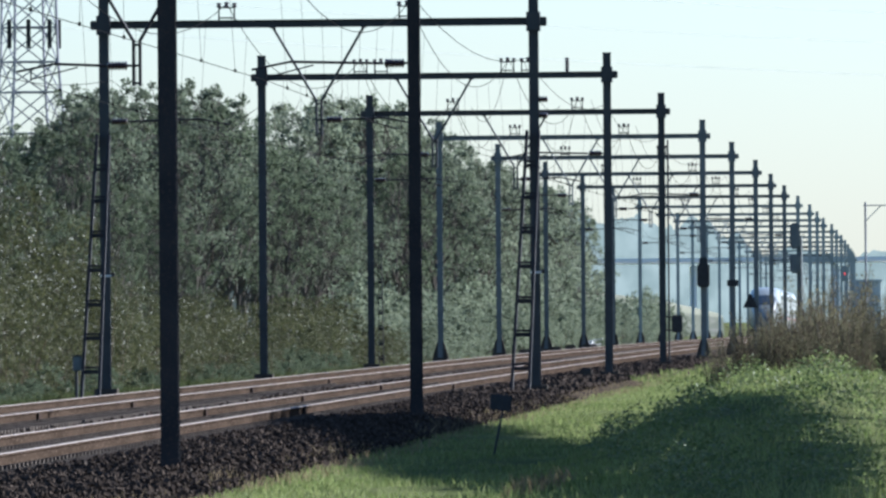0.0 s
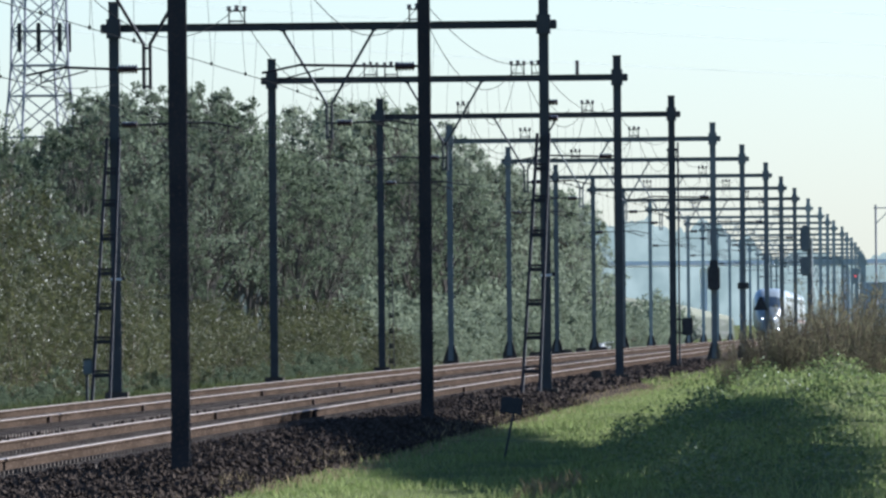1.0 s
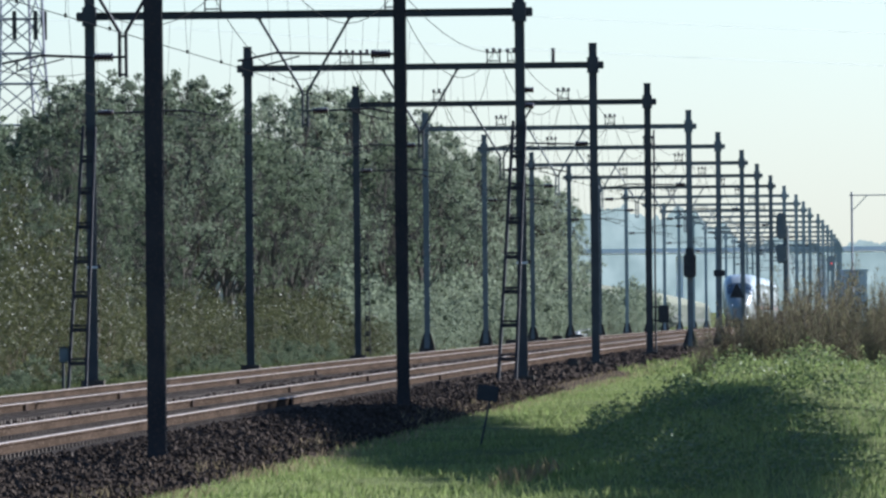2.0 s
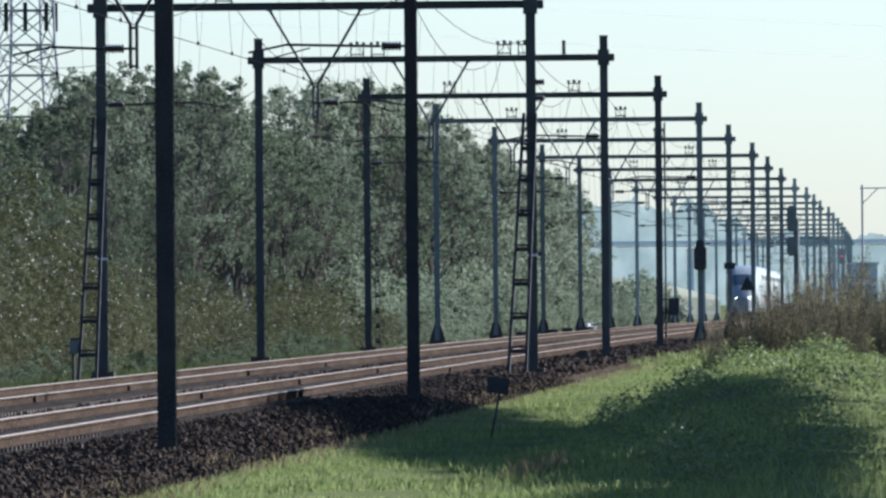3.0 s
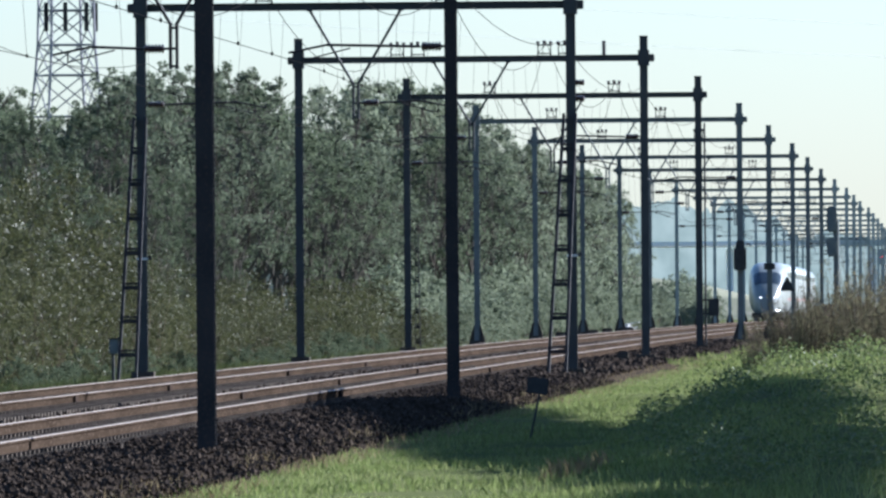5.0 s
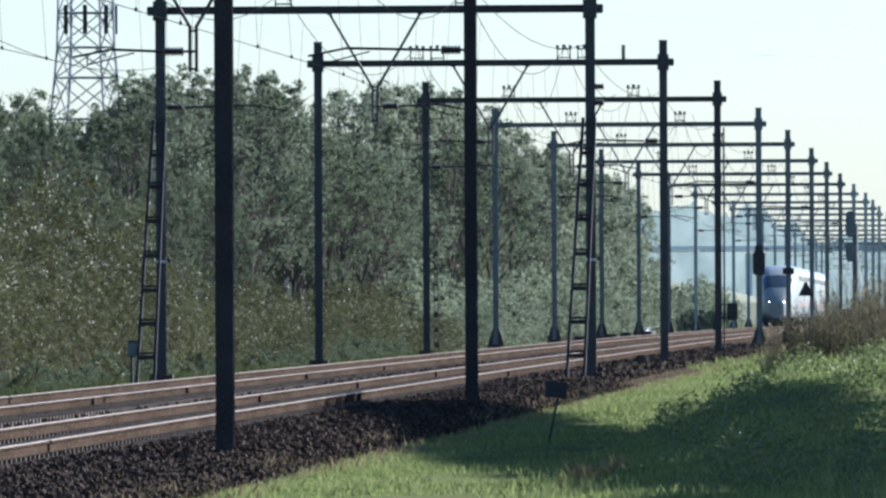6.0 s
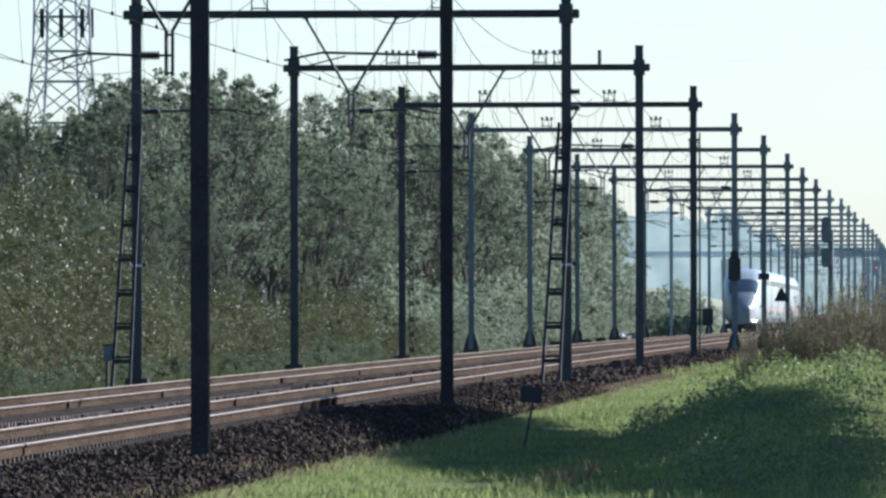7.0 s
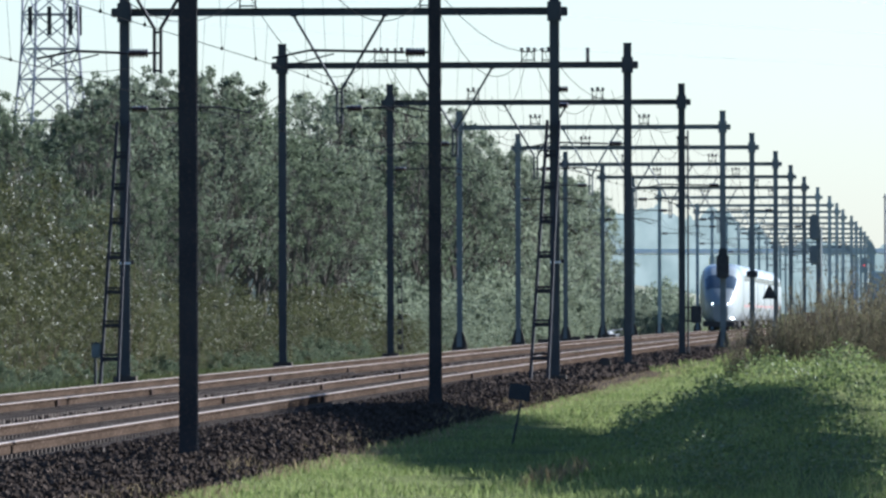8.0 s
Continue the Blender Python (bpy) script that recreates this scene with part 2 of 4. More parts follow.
def mound(y, off):
    """Height of the overgrown bank beyond the verge, above the verge."""
    rise = np.interp(y, (95, 115, 135, 160, 190, 230, 265), (0.0, 0.25, 0.5, 0.74, 0.85, 0.7, 0.0))
    f = min(1.0, max(0.0, (off - 8.3) / 2.6))
    fall = min(1.0, max(0.0, (40 - off) / 20))
    lumps = 0.16 * noise.noise((y * 0.07, off * 0.55, 4.0)) + 0.07 * noise.noise((y * 0.25, off * 1.7, 9.0))
    return rise * f * f * (3 - 2 * f) * fall * (1 + lumps * 2)


def ground_z(y, off):
    """Height over the rails of the ground: ballast shoulder, verge, bank, fields."""
    a = abs(off)
    if a <= 4.9:
        return -0.27 + 0.06 * min(1.0, max(0.0, (a - 2.95) / 0.3))
    if off > 0:
        return -0.21 - 0.17 * min(1.0, (off - 4.9) / 0.9) + (mound(y, off) if off > 8.3 else 0.0)
    return -0.21 - 0.35 * min(1.0, (a - 4.9) / 1.6)


def ground():
    ys = [-300, -100, 0, 40, 70] + list(np.arange(90, 420, 3.0)) + list(np.arange(420, 1200, 20.0)) + [1300, 1500, 1800, 2300, 3000, 4500]
    offs = [-2500, -900, -300, -120, -60, -30, -18, -12, -9, -7.5, -6.5, -5.7, -4.9, -3.3, 0, 3.3, 4.9, 5.2, 5.5, 5.8, 6.5, 7.5, 8.3, 8.8, 9.3, 9.8, 10.3, 10.8, 11.3, 11.9, 12.5, 13.2, 14, 15, 17, 20, 24, 30, 40, 90, 300, 900, 2500]
    verts, faces = [], []
    for y in ys:
        for o in offs:
            bumpy = noise.noise((y * 0.15, o * 0.6, 0.0)) * 0.05 if abs(o) > 5.5 else 0
            p = along(y, max(-60, min(60, o)), ground_z(y, o) + bumpy)
            verts.append((p.x + (o - max(-60, min(60, o))), p.y, p.z))
    n = len(offs)
    for i in range(len(ys) - 1):
        for j in range(n - 1):
            faces.append((i * n + j, i * n + j + 1, (i + 1) * n + j + 1, (i + 1) * n + j))
    me = bpy.data.meshes.new("ground")
    me.from_pydata(verts, [], faces)
    me.materials.append(SOIL)
    me.materials.append(BED)
    for k, pl in enumerate(me.polygons):
        o = (offs[k % (n - 1)] + offs[k % (n - 1) + 1]) / 2
        pl.material_index = 1 if -5.2 < o < 5.75 else 0
    tagged(new("ground", me), "green verge and dark stone track bed", "ground", kind="structure")


# ---- rails and sleepers ----
def rail_bars():
    """Four running rails, each a foot, a web and a head swept along the bend."""
    prof = [(-0.075, -0.172), (0.075, -0.172), (0.075, -0.155), (0.012, -0.135), (0.012, -0.045), (0.036, -0.035), (0.036, -0.006), (0.028, 0.0),
            (-0.028, 0.0), (-0.036, -0.006), (-0.036, -0.035), (-0.012, -0.045), (-0.012, -0.135), (-0.075, -0.155)]
    n = len(prof)
    ys = list(np.arange(60, 400, 8.0)) + list(np.arange(400, 1460, 20.0))
    for off in (2.75, 1.25, -1.25, -2.75):
        verts, faces, heads = [], [], []
        for y in ys:
            for a, b in prof:
                verts.append(tuple(along(y, off + a, b)))
        for i in range(len(ys) - 1):
            for k in range(n):
                faces.append((i * n + k, i * n + (k + 1) % n, (i + 1) * n + (k + 1) % n, (i + 1) * n + k))
                heads.append(1 if k in (6, 7, 8) else 0)
        me = bpy.data.meshes.new("rail")
        me.from_pydata(verts, [], faces)
        me.materials.append(RUST)
        me.materials.append(RAILHEAD)
        for pl, h in zip(me.polygons, heads):
            pl.material_index = h
        tagged(new("rail", me), "rusty steel running rail with a worn bright head", "rail", "rails of the double track", "structure")


def sleeper_mesh():
    bm = bmesh.new()
    sec = [(-0.15, -0.2), (0.15, -0.2), (0.12, 0.0), (-0.12, 0.0)]
    lo = [bm.verts.new((-1.3, a, b)) for a, b in sec]
    hi = [bm.verts.new((1.3, a, b)) for a, b in sec]
    bm.faces.new(lo)
    bm.faces.new(hi[::-1])
    for i in range(4):
        bm.faces.new((lo[i], hi[i], hi[(i + 1) % 4], lo[(i + 1) % 4]))
    for x in (-0.75, 0.75):
        for s in (-1, 1):
            box(bm, (x + s * 0.11, 0, 0.02), (0.07, 0.13, 0.05))
    return mesh_of(bm, "sleeper", CONCRETE)


def sleepers():
    me = sleeper_mesh()
    src = [tuple(v.co) for v in me.vertices]
    polys = [tuple(p.vertices) for p in me.polygons]
    for side, label in ((2, "nearer"), (-2, "farther")):
        track = empty("sleeper_row", Matrix(), "weathered concrete sleepers with rail clips in dark ballast", "sleepers", "sleepers of the double track", "structure")
        for k in range(260):
            ob = new("sleeper", me)
            ob.parent = track
            ob.matrix_world = beside(118 + 0.6 * k, side, -0.17)
        verts, faces = [], []
        for k in range(260, 1200):
            m = beside(118 + 0.6 * k, side, -0.17)
            base = len(verts)
            verts += [tuple(m @ Vector(v)) for v in src[:8]]
            faces += [tuple(base + i for i in p) for p in polys[:6]]
        far = bpy.data.meshes.new("distant_sleepers")
        far.from_pydata(verts, [], faces)
        far.materials.append(CONCRETE)
        ob = new("distant_sleepers", far)
        ob.parent = track
        tagged(ob, kind="stuff")


def scatter_mesh(name, verts, faces, material):
    me = bpy.data.meshes.new(name)
    me.from_pydata(verts, [], faces)
    me.materials.append(material)
    return me


def ballast():
    """Broken stones, about five centimetres, heaped between and beside the rails."""
    rng = np.random.default_rng(5)
    n, n2 = 24000, 8000
    u = rng.random(n)
    y = 97 + 147 * u ** 1.25
    off = np.where(rng.random(n) < 0.66, rng.uniform(2.7, 5.75, n), rng.uniform(-3.4, 2.7, n))
    size = rng.uniform(0.013, 0.028, n)
    y = np.append(y, 236 + 190 * rng.random(n2) ** 1.3)
    off = np.append(off, np.where(rng.random(n2) < 0.7, rng.uniform(2.8, 5.3, n2), rng.uniform(-1.0, 1.0, n2)))
    size = np.append(size, rng.uniform(0.03, 0.055, n2))
    n += n2
    cube = np.array([(-1, -1, -1), (1, -1, -1), (1, 1, -1), (-1, 1, -1), (-1, -1, 1), (1, -1, 1), (1, 1, 1), (-1, 1, 1)], float)
    quads = np.array([(0, 3, 2, 1), (4, 5, 6, 7), (0, 1, 5, 4), (1, 2, 6, 5), (2, 3, 7, 6), (3, 0, 4, 7)])
    rot = rng.normal(size=(n, 3, 3))
    rot, _ = np.linalg.qr(rot)
    shape = cube[None] * rng.uniform(0.6, 1.25, (n, 8, 1)) * rng.uniform(0.6, 1.2, (n, 1, 3))
    pts = np.einsum("nij,nkj->nki", rot, shape) * size[:, None, None]
    base = np.array([along(a, b, ground_z(a, b) + 0.02 + 0.05 * random.random()) for a, b in zip(y, off)])
    verts = (pts + base[:, None]).reshape(-1, 3)
    faces = (quads[None] + 8 * np.arange(n)[:, None, None]).reshape(-1, 4)
    tagged(new("ballast", scatter_mesh("ballast", verts.tolist(), faces.tolist(), STONE)), "dark brown broken stone ballast round the sleepers", "ballast", kind="stuff")


def blades(name, label, n, ranges, height, width, material, seed, lean=0.35):
    rng = np.random.default_rng(seed)
    y0, y1, o0, o1 = ranges
    y = y0 + (y1 - y0) * rng.random(n) ** 1.5
    off = rng.uniform(o0, o1, n)
    patch = np.array([noise.noise((a * 0.12, b * 0.5, seed)) for a, b in zip(y, off)])
    keep = patch > -0.35
    y, off, patch = y[keep], off[keep], patch[keep]
    n = len(y)
    h = height * rng.uniform(0.4, 1.2, n) * (1 + 0.7 * patch)
    base = np.array([along(a, b, ground_z(a, b) - 0.02) for a, b in zip(y, off)])
    ang = rng.uniform(0, math.pi, n)
    side = np.stack([np.cos(ang), np.sin(ang), np.zeros(n)], 1) * (width * rng.uniform(0.6, 1.3, n))[:, None]
    tip = np.stack([rng.normal(0, lean, n), rng.normal(0, lean, n), np.ones(n)], 1) * h[:, None]
    mid = tip * np.array([0.35, 0.35, 0.6])
    verts = np.stack([base - side, base + side, base + mid + side * 0.6, base + tip, base + mid - side * 0.6], 1).reshape(-1, 3)
    faces = (np.array([0, 1, 2, 3, 4])[None] + 5 * np.arange(n)[:, None]).tolist()
    tagged(new(name, scatter_mesh(name, verts.tolist(), faces, material)), label, "grass", kind="stuff")


# ---- overhead line ----
BEAM_Z = 7.995
# distance along the line, right and left mast's offset from the middle
PORTALS = [(75, 4.7, 4.7), (130.4, 4.705, 4.7), (191.6, 4.705, 4.7), (247.2, 4.715, 4.7), (303.3, 4.615, 4.66), (359.4, 4.62, 4.66), (409.8, 4.8, 4.755),
           (462.5, 4.815, 4.765), (516.0, 4.83, 4.77), (566.0, 4.7, 4.725), (614.9, 4.635, 4.7), (666.7, 4.66, 4.675), (716.0, 4.745, 4.7),
           (760.9, 4.69, 4.7), (805.6, 4.635, 4.7), (855.1, 4.765, 4.7), (905, 4.7, 4.7), (955, 4.7, 4.7), (1005, 4.7, 4.7), (1055, 4.7, 4.7),
           (1105, 4.7, 4.7), (1155, 4.7, 4.7), (1210, 4.7, 4.7), (1265, 4.7, 4.7)]


def insulator(bm, p, q, r=0.055, sheds=7):
    """A ribbed insulator from p to q, turned in one piece."""
    p, q = Vector(p), Vector(q)
    d = q - p
    m = Matrix.Translation(p) @ d.to_track_quat("Z", "Y").to_matrix().to_4x4()
    prof = [(0.45, 0.0)]
    for i in range(sheds):
        prof += [(0.6, (i + 0.1) / sheds), (1.0, (i + 0.3) / sheds), (0.95, (i + 0.75) / sheds), (0.6, (i + 0.9) / sheds)]
    prof.append((0.45, 1.0))
    rows = [[bm.verts.new(m @ Vector((r * a * math.cos(k * math.pi / 4), r * a * math.sin(k * math.pi / 4), z * d.length))) for k in range(8)] for a, z in prof]
    for u, v in zip(rows, rows[1:]):
        for k in range(8):
            bm.faces.new((u[k], u[(k + 1) % 8], v[(k + 1) % 8], v[k]))
    bm.faces.new(rows[0][::-1])
    bm.faces.new(rows[-1])
    return bm


def mast(portal, x, foot, steel, sunk):
    """An I-section mast with its clamp and, where it has one, a flared foot."""
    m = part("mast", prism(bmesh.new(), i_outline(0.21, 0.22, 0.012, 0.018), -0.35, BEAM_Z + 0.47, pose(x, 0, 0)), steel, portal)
    cl = bmesh.new()
    s = 1 if x > 0 else -1
    prism(cl, [(-0.15, -0.19), (0.15, -0.19), (0.15, 0.17), (0.09, 0.25), (-0.09, 0.25), (-0.15, 0.17)], BEAM_Z - 0.3, BEAM_Z + 0.12, pose(x, 0, 0))
    box(cl, (x + s * 0.21, 0, BEAM_Z - 0.09), (0.16, 0.17, 0.2), None, 0.02)
    part("clamp", cl, steel, m)
    cap = bmesh.new()
    box(cap, (x, 0, BEAM_Z + 0.485), (0.23, 0.24, 0.035))
    part("cap", cap, steel, m)
    if foot:
        f = bmesh.new()
        for d in (-1, 1):
            v = [f.verts.new(c) for c in ((x - 0.03 + d * 0.1, -0.11, -0.2), (x + d * 0.3, -0.11, -0.2), (x + d * 0.25, -0.11, 0.1), (x + d * 0.13, -0.11, 0.5),
                                          (x - 0.03 + d * 0.1, 0.11, -0.2), (x + d * 0.3, 0.11, -0.2), (x + d * 0.25, 0.11, 0.1), (x + d * 0.13, 0.11, 0.5))]
            v.insert(4, f.verts.new((x + d * 0.05, -0.11, 0.5)))
            v.append(f.verts.new((x + d * 0.05, 0.11, 0.5)))
            f.faces.new(v[:5]), f.faces.new(v[5:][::-1])
            for k in range(5):
                f.faces.new((v[k], v[5 + k], v[5 + (k + 1) % 5], v[(k + 1) % 5]))
        part("foot_gusset", f, DARKCONC, m, "dark stained concrete foot")
    base = bmesh.new()
    box(base, (x, 0, -0.36 if sunk else -0.23), (0.8, 0.8, 0.36), None, 0.15)
    part("foundation", base, DARKCONC, m, "stained concrete foundation block")
    return m


def wire_stand(portal, x):
    """The little frame on the beam that carries a wire between insulators."""
    z, f = BEAM_Z, bmesh.new()
    for s in (-1, 1):
        rod(f, (x + s * 0.17, 0, z), (x + s * 0.17, 0, z + 0.27), 0.018, 6)
    rod(f, (x - 0.19, 0, z + 0.05), (x + 0.19, 0, z + 0.05), 0.016, 6)
    rod(f, (x - 0.19, 0, z + 0.27), (x + 0.19, 0, z + 0.27), 0.014, 6)
    st = part("wire_stand", f, STEEL, portal)
    for dx, h in ((-0.17, 0.11), (0, 0.13), (0.17, 0.11)):
        part("insulator", insulator(bmesh.new(), (x + dx, 0, z + 0.27), (x + dx, 0, z + 0.27 + h), 0.055, 2), PORCELAIN, st, "brown ribbed insulator")


def registration(portal, x0, x1, z):
    """A horizontal tube behind an insulator, from x0 out over a track to x1, with the arm that steadies the wire."""
    s = 1 if x1 > x0 else -1
    ins = bmesh.new()
    insulator(ins, (x0 + s * 0.16, 0, z), (x0 + s * 0.5, 0, z), 0.078, 6)
    bm = bmesh.new()
    rod(bm, (x0, 0, z), (x0 + s * 0.16, 0, z), 0.022, 6)
    rod(bm, (x0 + s * 0.52, 0, z), (x1 - s * 0.35, 0, z + 0.04), 0.024, 8)
    rod(bm, (x1 - s * 0.35, 0, z + 0.04), (x1 + s * 0.3, 0, z - 0.09), 0.02, 8)
    rod(bm, (x1 + s * 0.05, 0, z - 0.03), (x1 + s * 0.05, 0, z - 0.24), 0.014, 6)
    rod(bm, (x1 + s * 0.05, 0, z - 0.22), (x1 - s * 0.75, 0, z - 0.02), 0.012, 6)
    arm = part("registration_arm", bm, STEEL, portal)
    part("insulator", ins, PORCELAIN, arm, "brown ribbed insulator")


def portal(index, y, r, l):
    # the farther the portal, the more haze its steel colour holds
    steel = STEEL if y < 240 else STEEL_HAZE1 if y < 400 else STEEL_HAZE2 if y < 640 else STEEL_HAZE3
    p = empty("catenary_portal", beside(y, 0), "steel portal with flared mast feet over both tracks, greyed for haze" if y > 400 else "dark steel portal of two masts and a beam over both tracks", "catenary portal", "portals over the line")
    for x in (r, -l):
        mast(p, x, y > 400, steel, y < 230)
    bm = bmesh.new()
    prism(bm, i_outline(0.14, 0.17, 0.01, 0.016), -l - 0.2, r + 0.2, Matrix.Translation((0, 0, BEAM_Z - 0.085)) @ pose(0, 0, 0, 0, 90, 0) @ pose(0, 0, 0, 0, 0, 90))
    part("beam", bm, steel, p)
    mid = (r - l) / 2
    for s in (-1, 1):
        bm = bmesh.new()
        rod(bm, (mid + s * 1.0, 0, BEAM_Z - 0.16), (mid + s * 0.055, 0, BEAM_Z - 1.78), 0.03, 8)
        rod(bm, (mid + s * 0.055, 0, BEAM_Z - 1.76), (mid + s * 0.055, 0, BEAM_Z - 2.55), 0.03, 8)
        box(bm, (mid + s * 1.0, 0, BEAM_Z - 0.15), (0.12, 0.14, 0.08))
        part("hanger_strut", bm, steel, p)
    for z in (-1.85, -2.2, -2.5):
        part("hanger_tie", box(bmesh.new(), (mid, 0, BEAM_Z + z), (0.12, 0.05, 0.04)), steel, p)
    even = index % 2 == 0
    zr = BEAM_Z - 2.2
    for x0, x1 in (((r, 2.25), (mid, -1.75)) if even else ((mid, 1.75), (-l, -2.25))):
        registration(p, x0, x1, zr)
    for x in (-2.0, 1.95):
        wire_stand(p, x)
        if index == 4:
            wire_stand(p, x + 0.55)
    if index == 4:
        part("post_insulator", insulator(bmesh.new(), (3.55, 0, BEAM_Z), (3.55, 0, BEAM_Z + 0.38), 0.06, 5), PORCELAIN, p, "brown ribbed insulator")
    return p


def brace(y, off, lean, high=5.5, side=-0.02, slim=1.0):
    """Two leaning channels tied by battens: the strut that holds an anchoring mast."""
    b = empty("mast_brace", beside(y, off) @ Matrix.Diagonal((slim, 1, 1, 1)), "dark steel ladder-like brace leaning against a catenary mast", "brace", "braces of the anchor masts")
    top, foot = Vector((side, -0.2, high)), Vector((lean, -3.2, -0.3))
    for s in (-1, 1):
        bm = bmesh.new()
        p, q = foot + Vector((s * 0.19, 0, 0)), top + Vector((s * 0.13, 0, 0))
        d = q - p
        m = Matrix.Translation(p) @ d.to_track_quat("Z", "Y").to_matrix().to_4x4()
        prism(bm, [(-0.03, -0.06), (0.03, -0.06), (0.03, 0.06), (-0.03, 0.06)], 0, d.length, m)
        part("channel", bm, STEEL, b)
    for f in (0.11, 0.235, 0.36, 0.49, 0.62, 0.75, 0.87):
        bm = bmesh.new()
        c = foot.lerp(top, f)
        box(bm, tuple(c), (0.34, 0.03, 0.09), None, 0.006)
        box(bm, tuple(c + Vector((0, 0.02, 0.09))), (0.32, 0.03, 0.05), None, 0.006)
        part("batten", bm, STEEL, b)
    bm = bmesh.new()
    box(bm, (lean, -3.2, -0.42), (0.8, 0.7, 0.3), None, 0.05)
    part("foundation", bm, DARKCONC, b)


def catenary():
    """Carrying wire, two contact wires and droppers, span by span, over each track."""
    for side in (2, -2):
        for i in range(len(PORTALS) - 1):
            y0, y1 = PORTALS[i][0], PORTALS[i + 1][0]
            near = y0 < 520
            sp = empty("catenary_span", Matrix(), "sagging carrier wire with droppers and contact wires over a track", "overhead wire", "wires over the line")
            st0, st1 = (0.2, -0.2) if i % 2 == 0 else (-0.2, 0.2)
            n = 14
            carry, low = [], []
            for k in range(n + 1):
                f = k / n
                y = y0 + (y1 - y0) * f
                sag = 4 * f * (1 - f) * 1.25
                carry.append(along(y, side, BEAM_Z + 0.36 - sag))
                low.append((y, side + st0 + (st1 - st0) * f))
            wire("carrier_wire", carry, 0.009, sp)
            for d in (0,):
                wire("contact_wire", [along(y, o + d, 5.52) for y, o in low], 0.0065, sp)
            if near:
                for k in range(1, 8):
                    f = k / 8
                    y = y0 + (y1 - y0) * f
                    sag = 4 * f * (1 - f) * 1.25
                    low_end = along(y, side + st0 + (st1 - st0) * f, 5.53)
                    dr = wire("dropper", [along(y, side, BEAM_Z + 0.36 - sag), low_end], 0.0035, sp)
                    part("clip", box(bmesh.new(), tuple(low_end), (0.045, 0.05, 0.06), None, 0.01), WIRE, dr)

def feeder():
    f = empty("feeder_cables", Matrix(), "thin feeder cables strung along the mast heads", "cable", "wires over the line")
    for off, z in ((4.55, 7.1), (-4.55, 6.7)):
        for i in range(len(PORTALS) - 1):
            y0, y1 = PORTALS[i][0], PORTALS[i + 1][0]
            wire("cable", [along(y0 + (y1 - y0) * k / 8, off, z - 4 * (k / 8) * (1 - k / 8) * 0.5) for k in range(9)], 0.007, f)


def jumpers():
    """Slack jumper cables that loop down from the beams where wire lengths overlap."""
    for i in (4, 5, 6, 8):
        y = PORTALS[i][0]
        for x0, x1, dip in ((-2.0, -0.9, 1.1), (1.95, 0.9, 1.3), (2.4, 3.3, 0.8)):
            j = empty("jumper_cable", Matrix(), "slack black jumper cable looping below a portal beam", "cable", "jumper cables")
            pts = []
            for k in range(13):
                f = k / 12
                pts.append(along(y + 1.5 * f, x0 + (x1 - x0) * f, BEAM_Z + 0.3 * (1 - f) - dip * 4 * f * (1 - f) * 0.7 - 0.9 * f))
            wire("cable", pts, 0.007, j)


def rail_joints():
    for off, ys in ((-1.25, (185.4, 206.9, 242.4, 272.6)), (1.25, (189.1, 217.8, 247.9)), (2.75, (191.7, 249.9))):
        for y in ys:
            j = empty("rail_joint", beside(y, off), "dark bolted joint plate on a running rail", "rail joint", "joints of the rails")
            for s in (-1, 1):
                part("joint_plate", box(bmesh.new(), (s * 0.045, 0, -0.085), (0.034, 0.6, 0.13), None, 0.008), JOINT, j)


def power_lines():
    for k, (z, d) in enumerate(((31, 0), (28.5, 6), (26, -5), (23.5, 8))):
        p = empty("power_line", Matrix(), "thin high-voltage wire far across the sky", "power line", "high-voltage wires")
        pts = []
        for i in range(25):
            f = i / 24
            pts.append((-29 + 190 * f, 820 + 260 * f + d * f, z - 1.0 - 7 * 4 * f * (1 - f) * 0.35))
        wire("conductor", pts, 0.016, p, STEEL_HAZE3)


def mast_fittings():
    """Pale brackets, small insulators and low blocks by the masts."""
    for off in (4.715, -4.7):
        b = empty("mast_bracket", beside(247.2, off), "small pale bracket strapped round a mast", "bracket", "brackets on masts")
        part("strap", box(bmesh.new(), (0.02, -0.12, 2.42), (0.26, 0.03, 0.05), None, 0.008), PALE, b)
        part("pin", box(bmesh.new(), (0.17, -0.12, 2.44), (0.08, 0.05, 0.09), None, 0.01), STEEL, b)
    for z in (6.2, 5.85):
        b = empty("side_insulator", beside(247.2, 4.715), "brown side insulator on a mast", "insulator", "side insulators")
        part("body", insulator(bmesh.new(), (0.1, 0, z), (0.3, 0, z), 0.07, 3), PORCELAIN, b)
    for y, off, w in ((470, -4.0, 0.5), (508, -4.1, 0.6), (534, -4.3, 0.5), (556, -4.1, 0.7), (300, 4.1, 0.3)):
        b = empty("concrete_block", beside(y, off, -0.25), "low weathered concrete block beside the track", "block", "blocks beside the track")
        part("block", box(bmesh.new(), (0, 0, 0.15), (w, w * 1.2, 0.34), None, 0.04), DARKCONC, b)


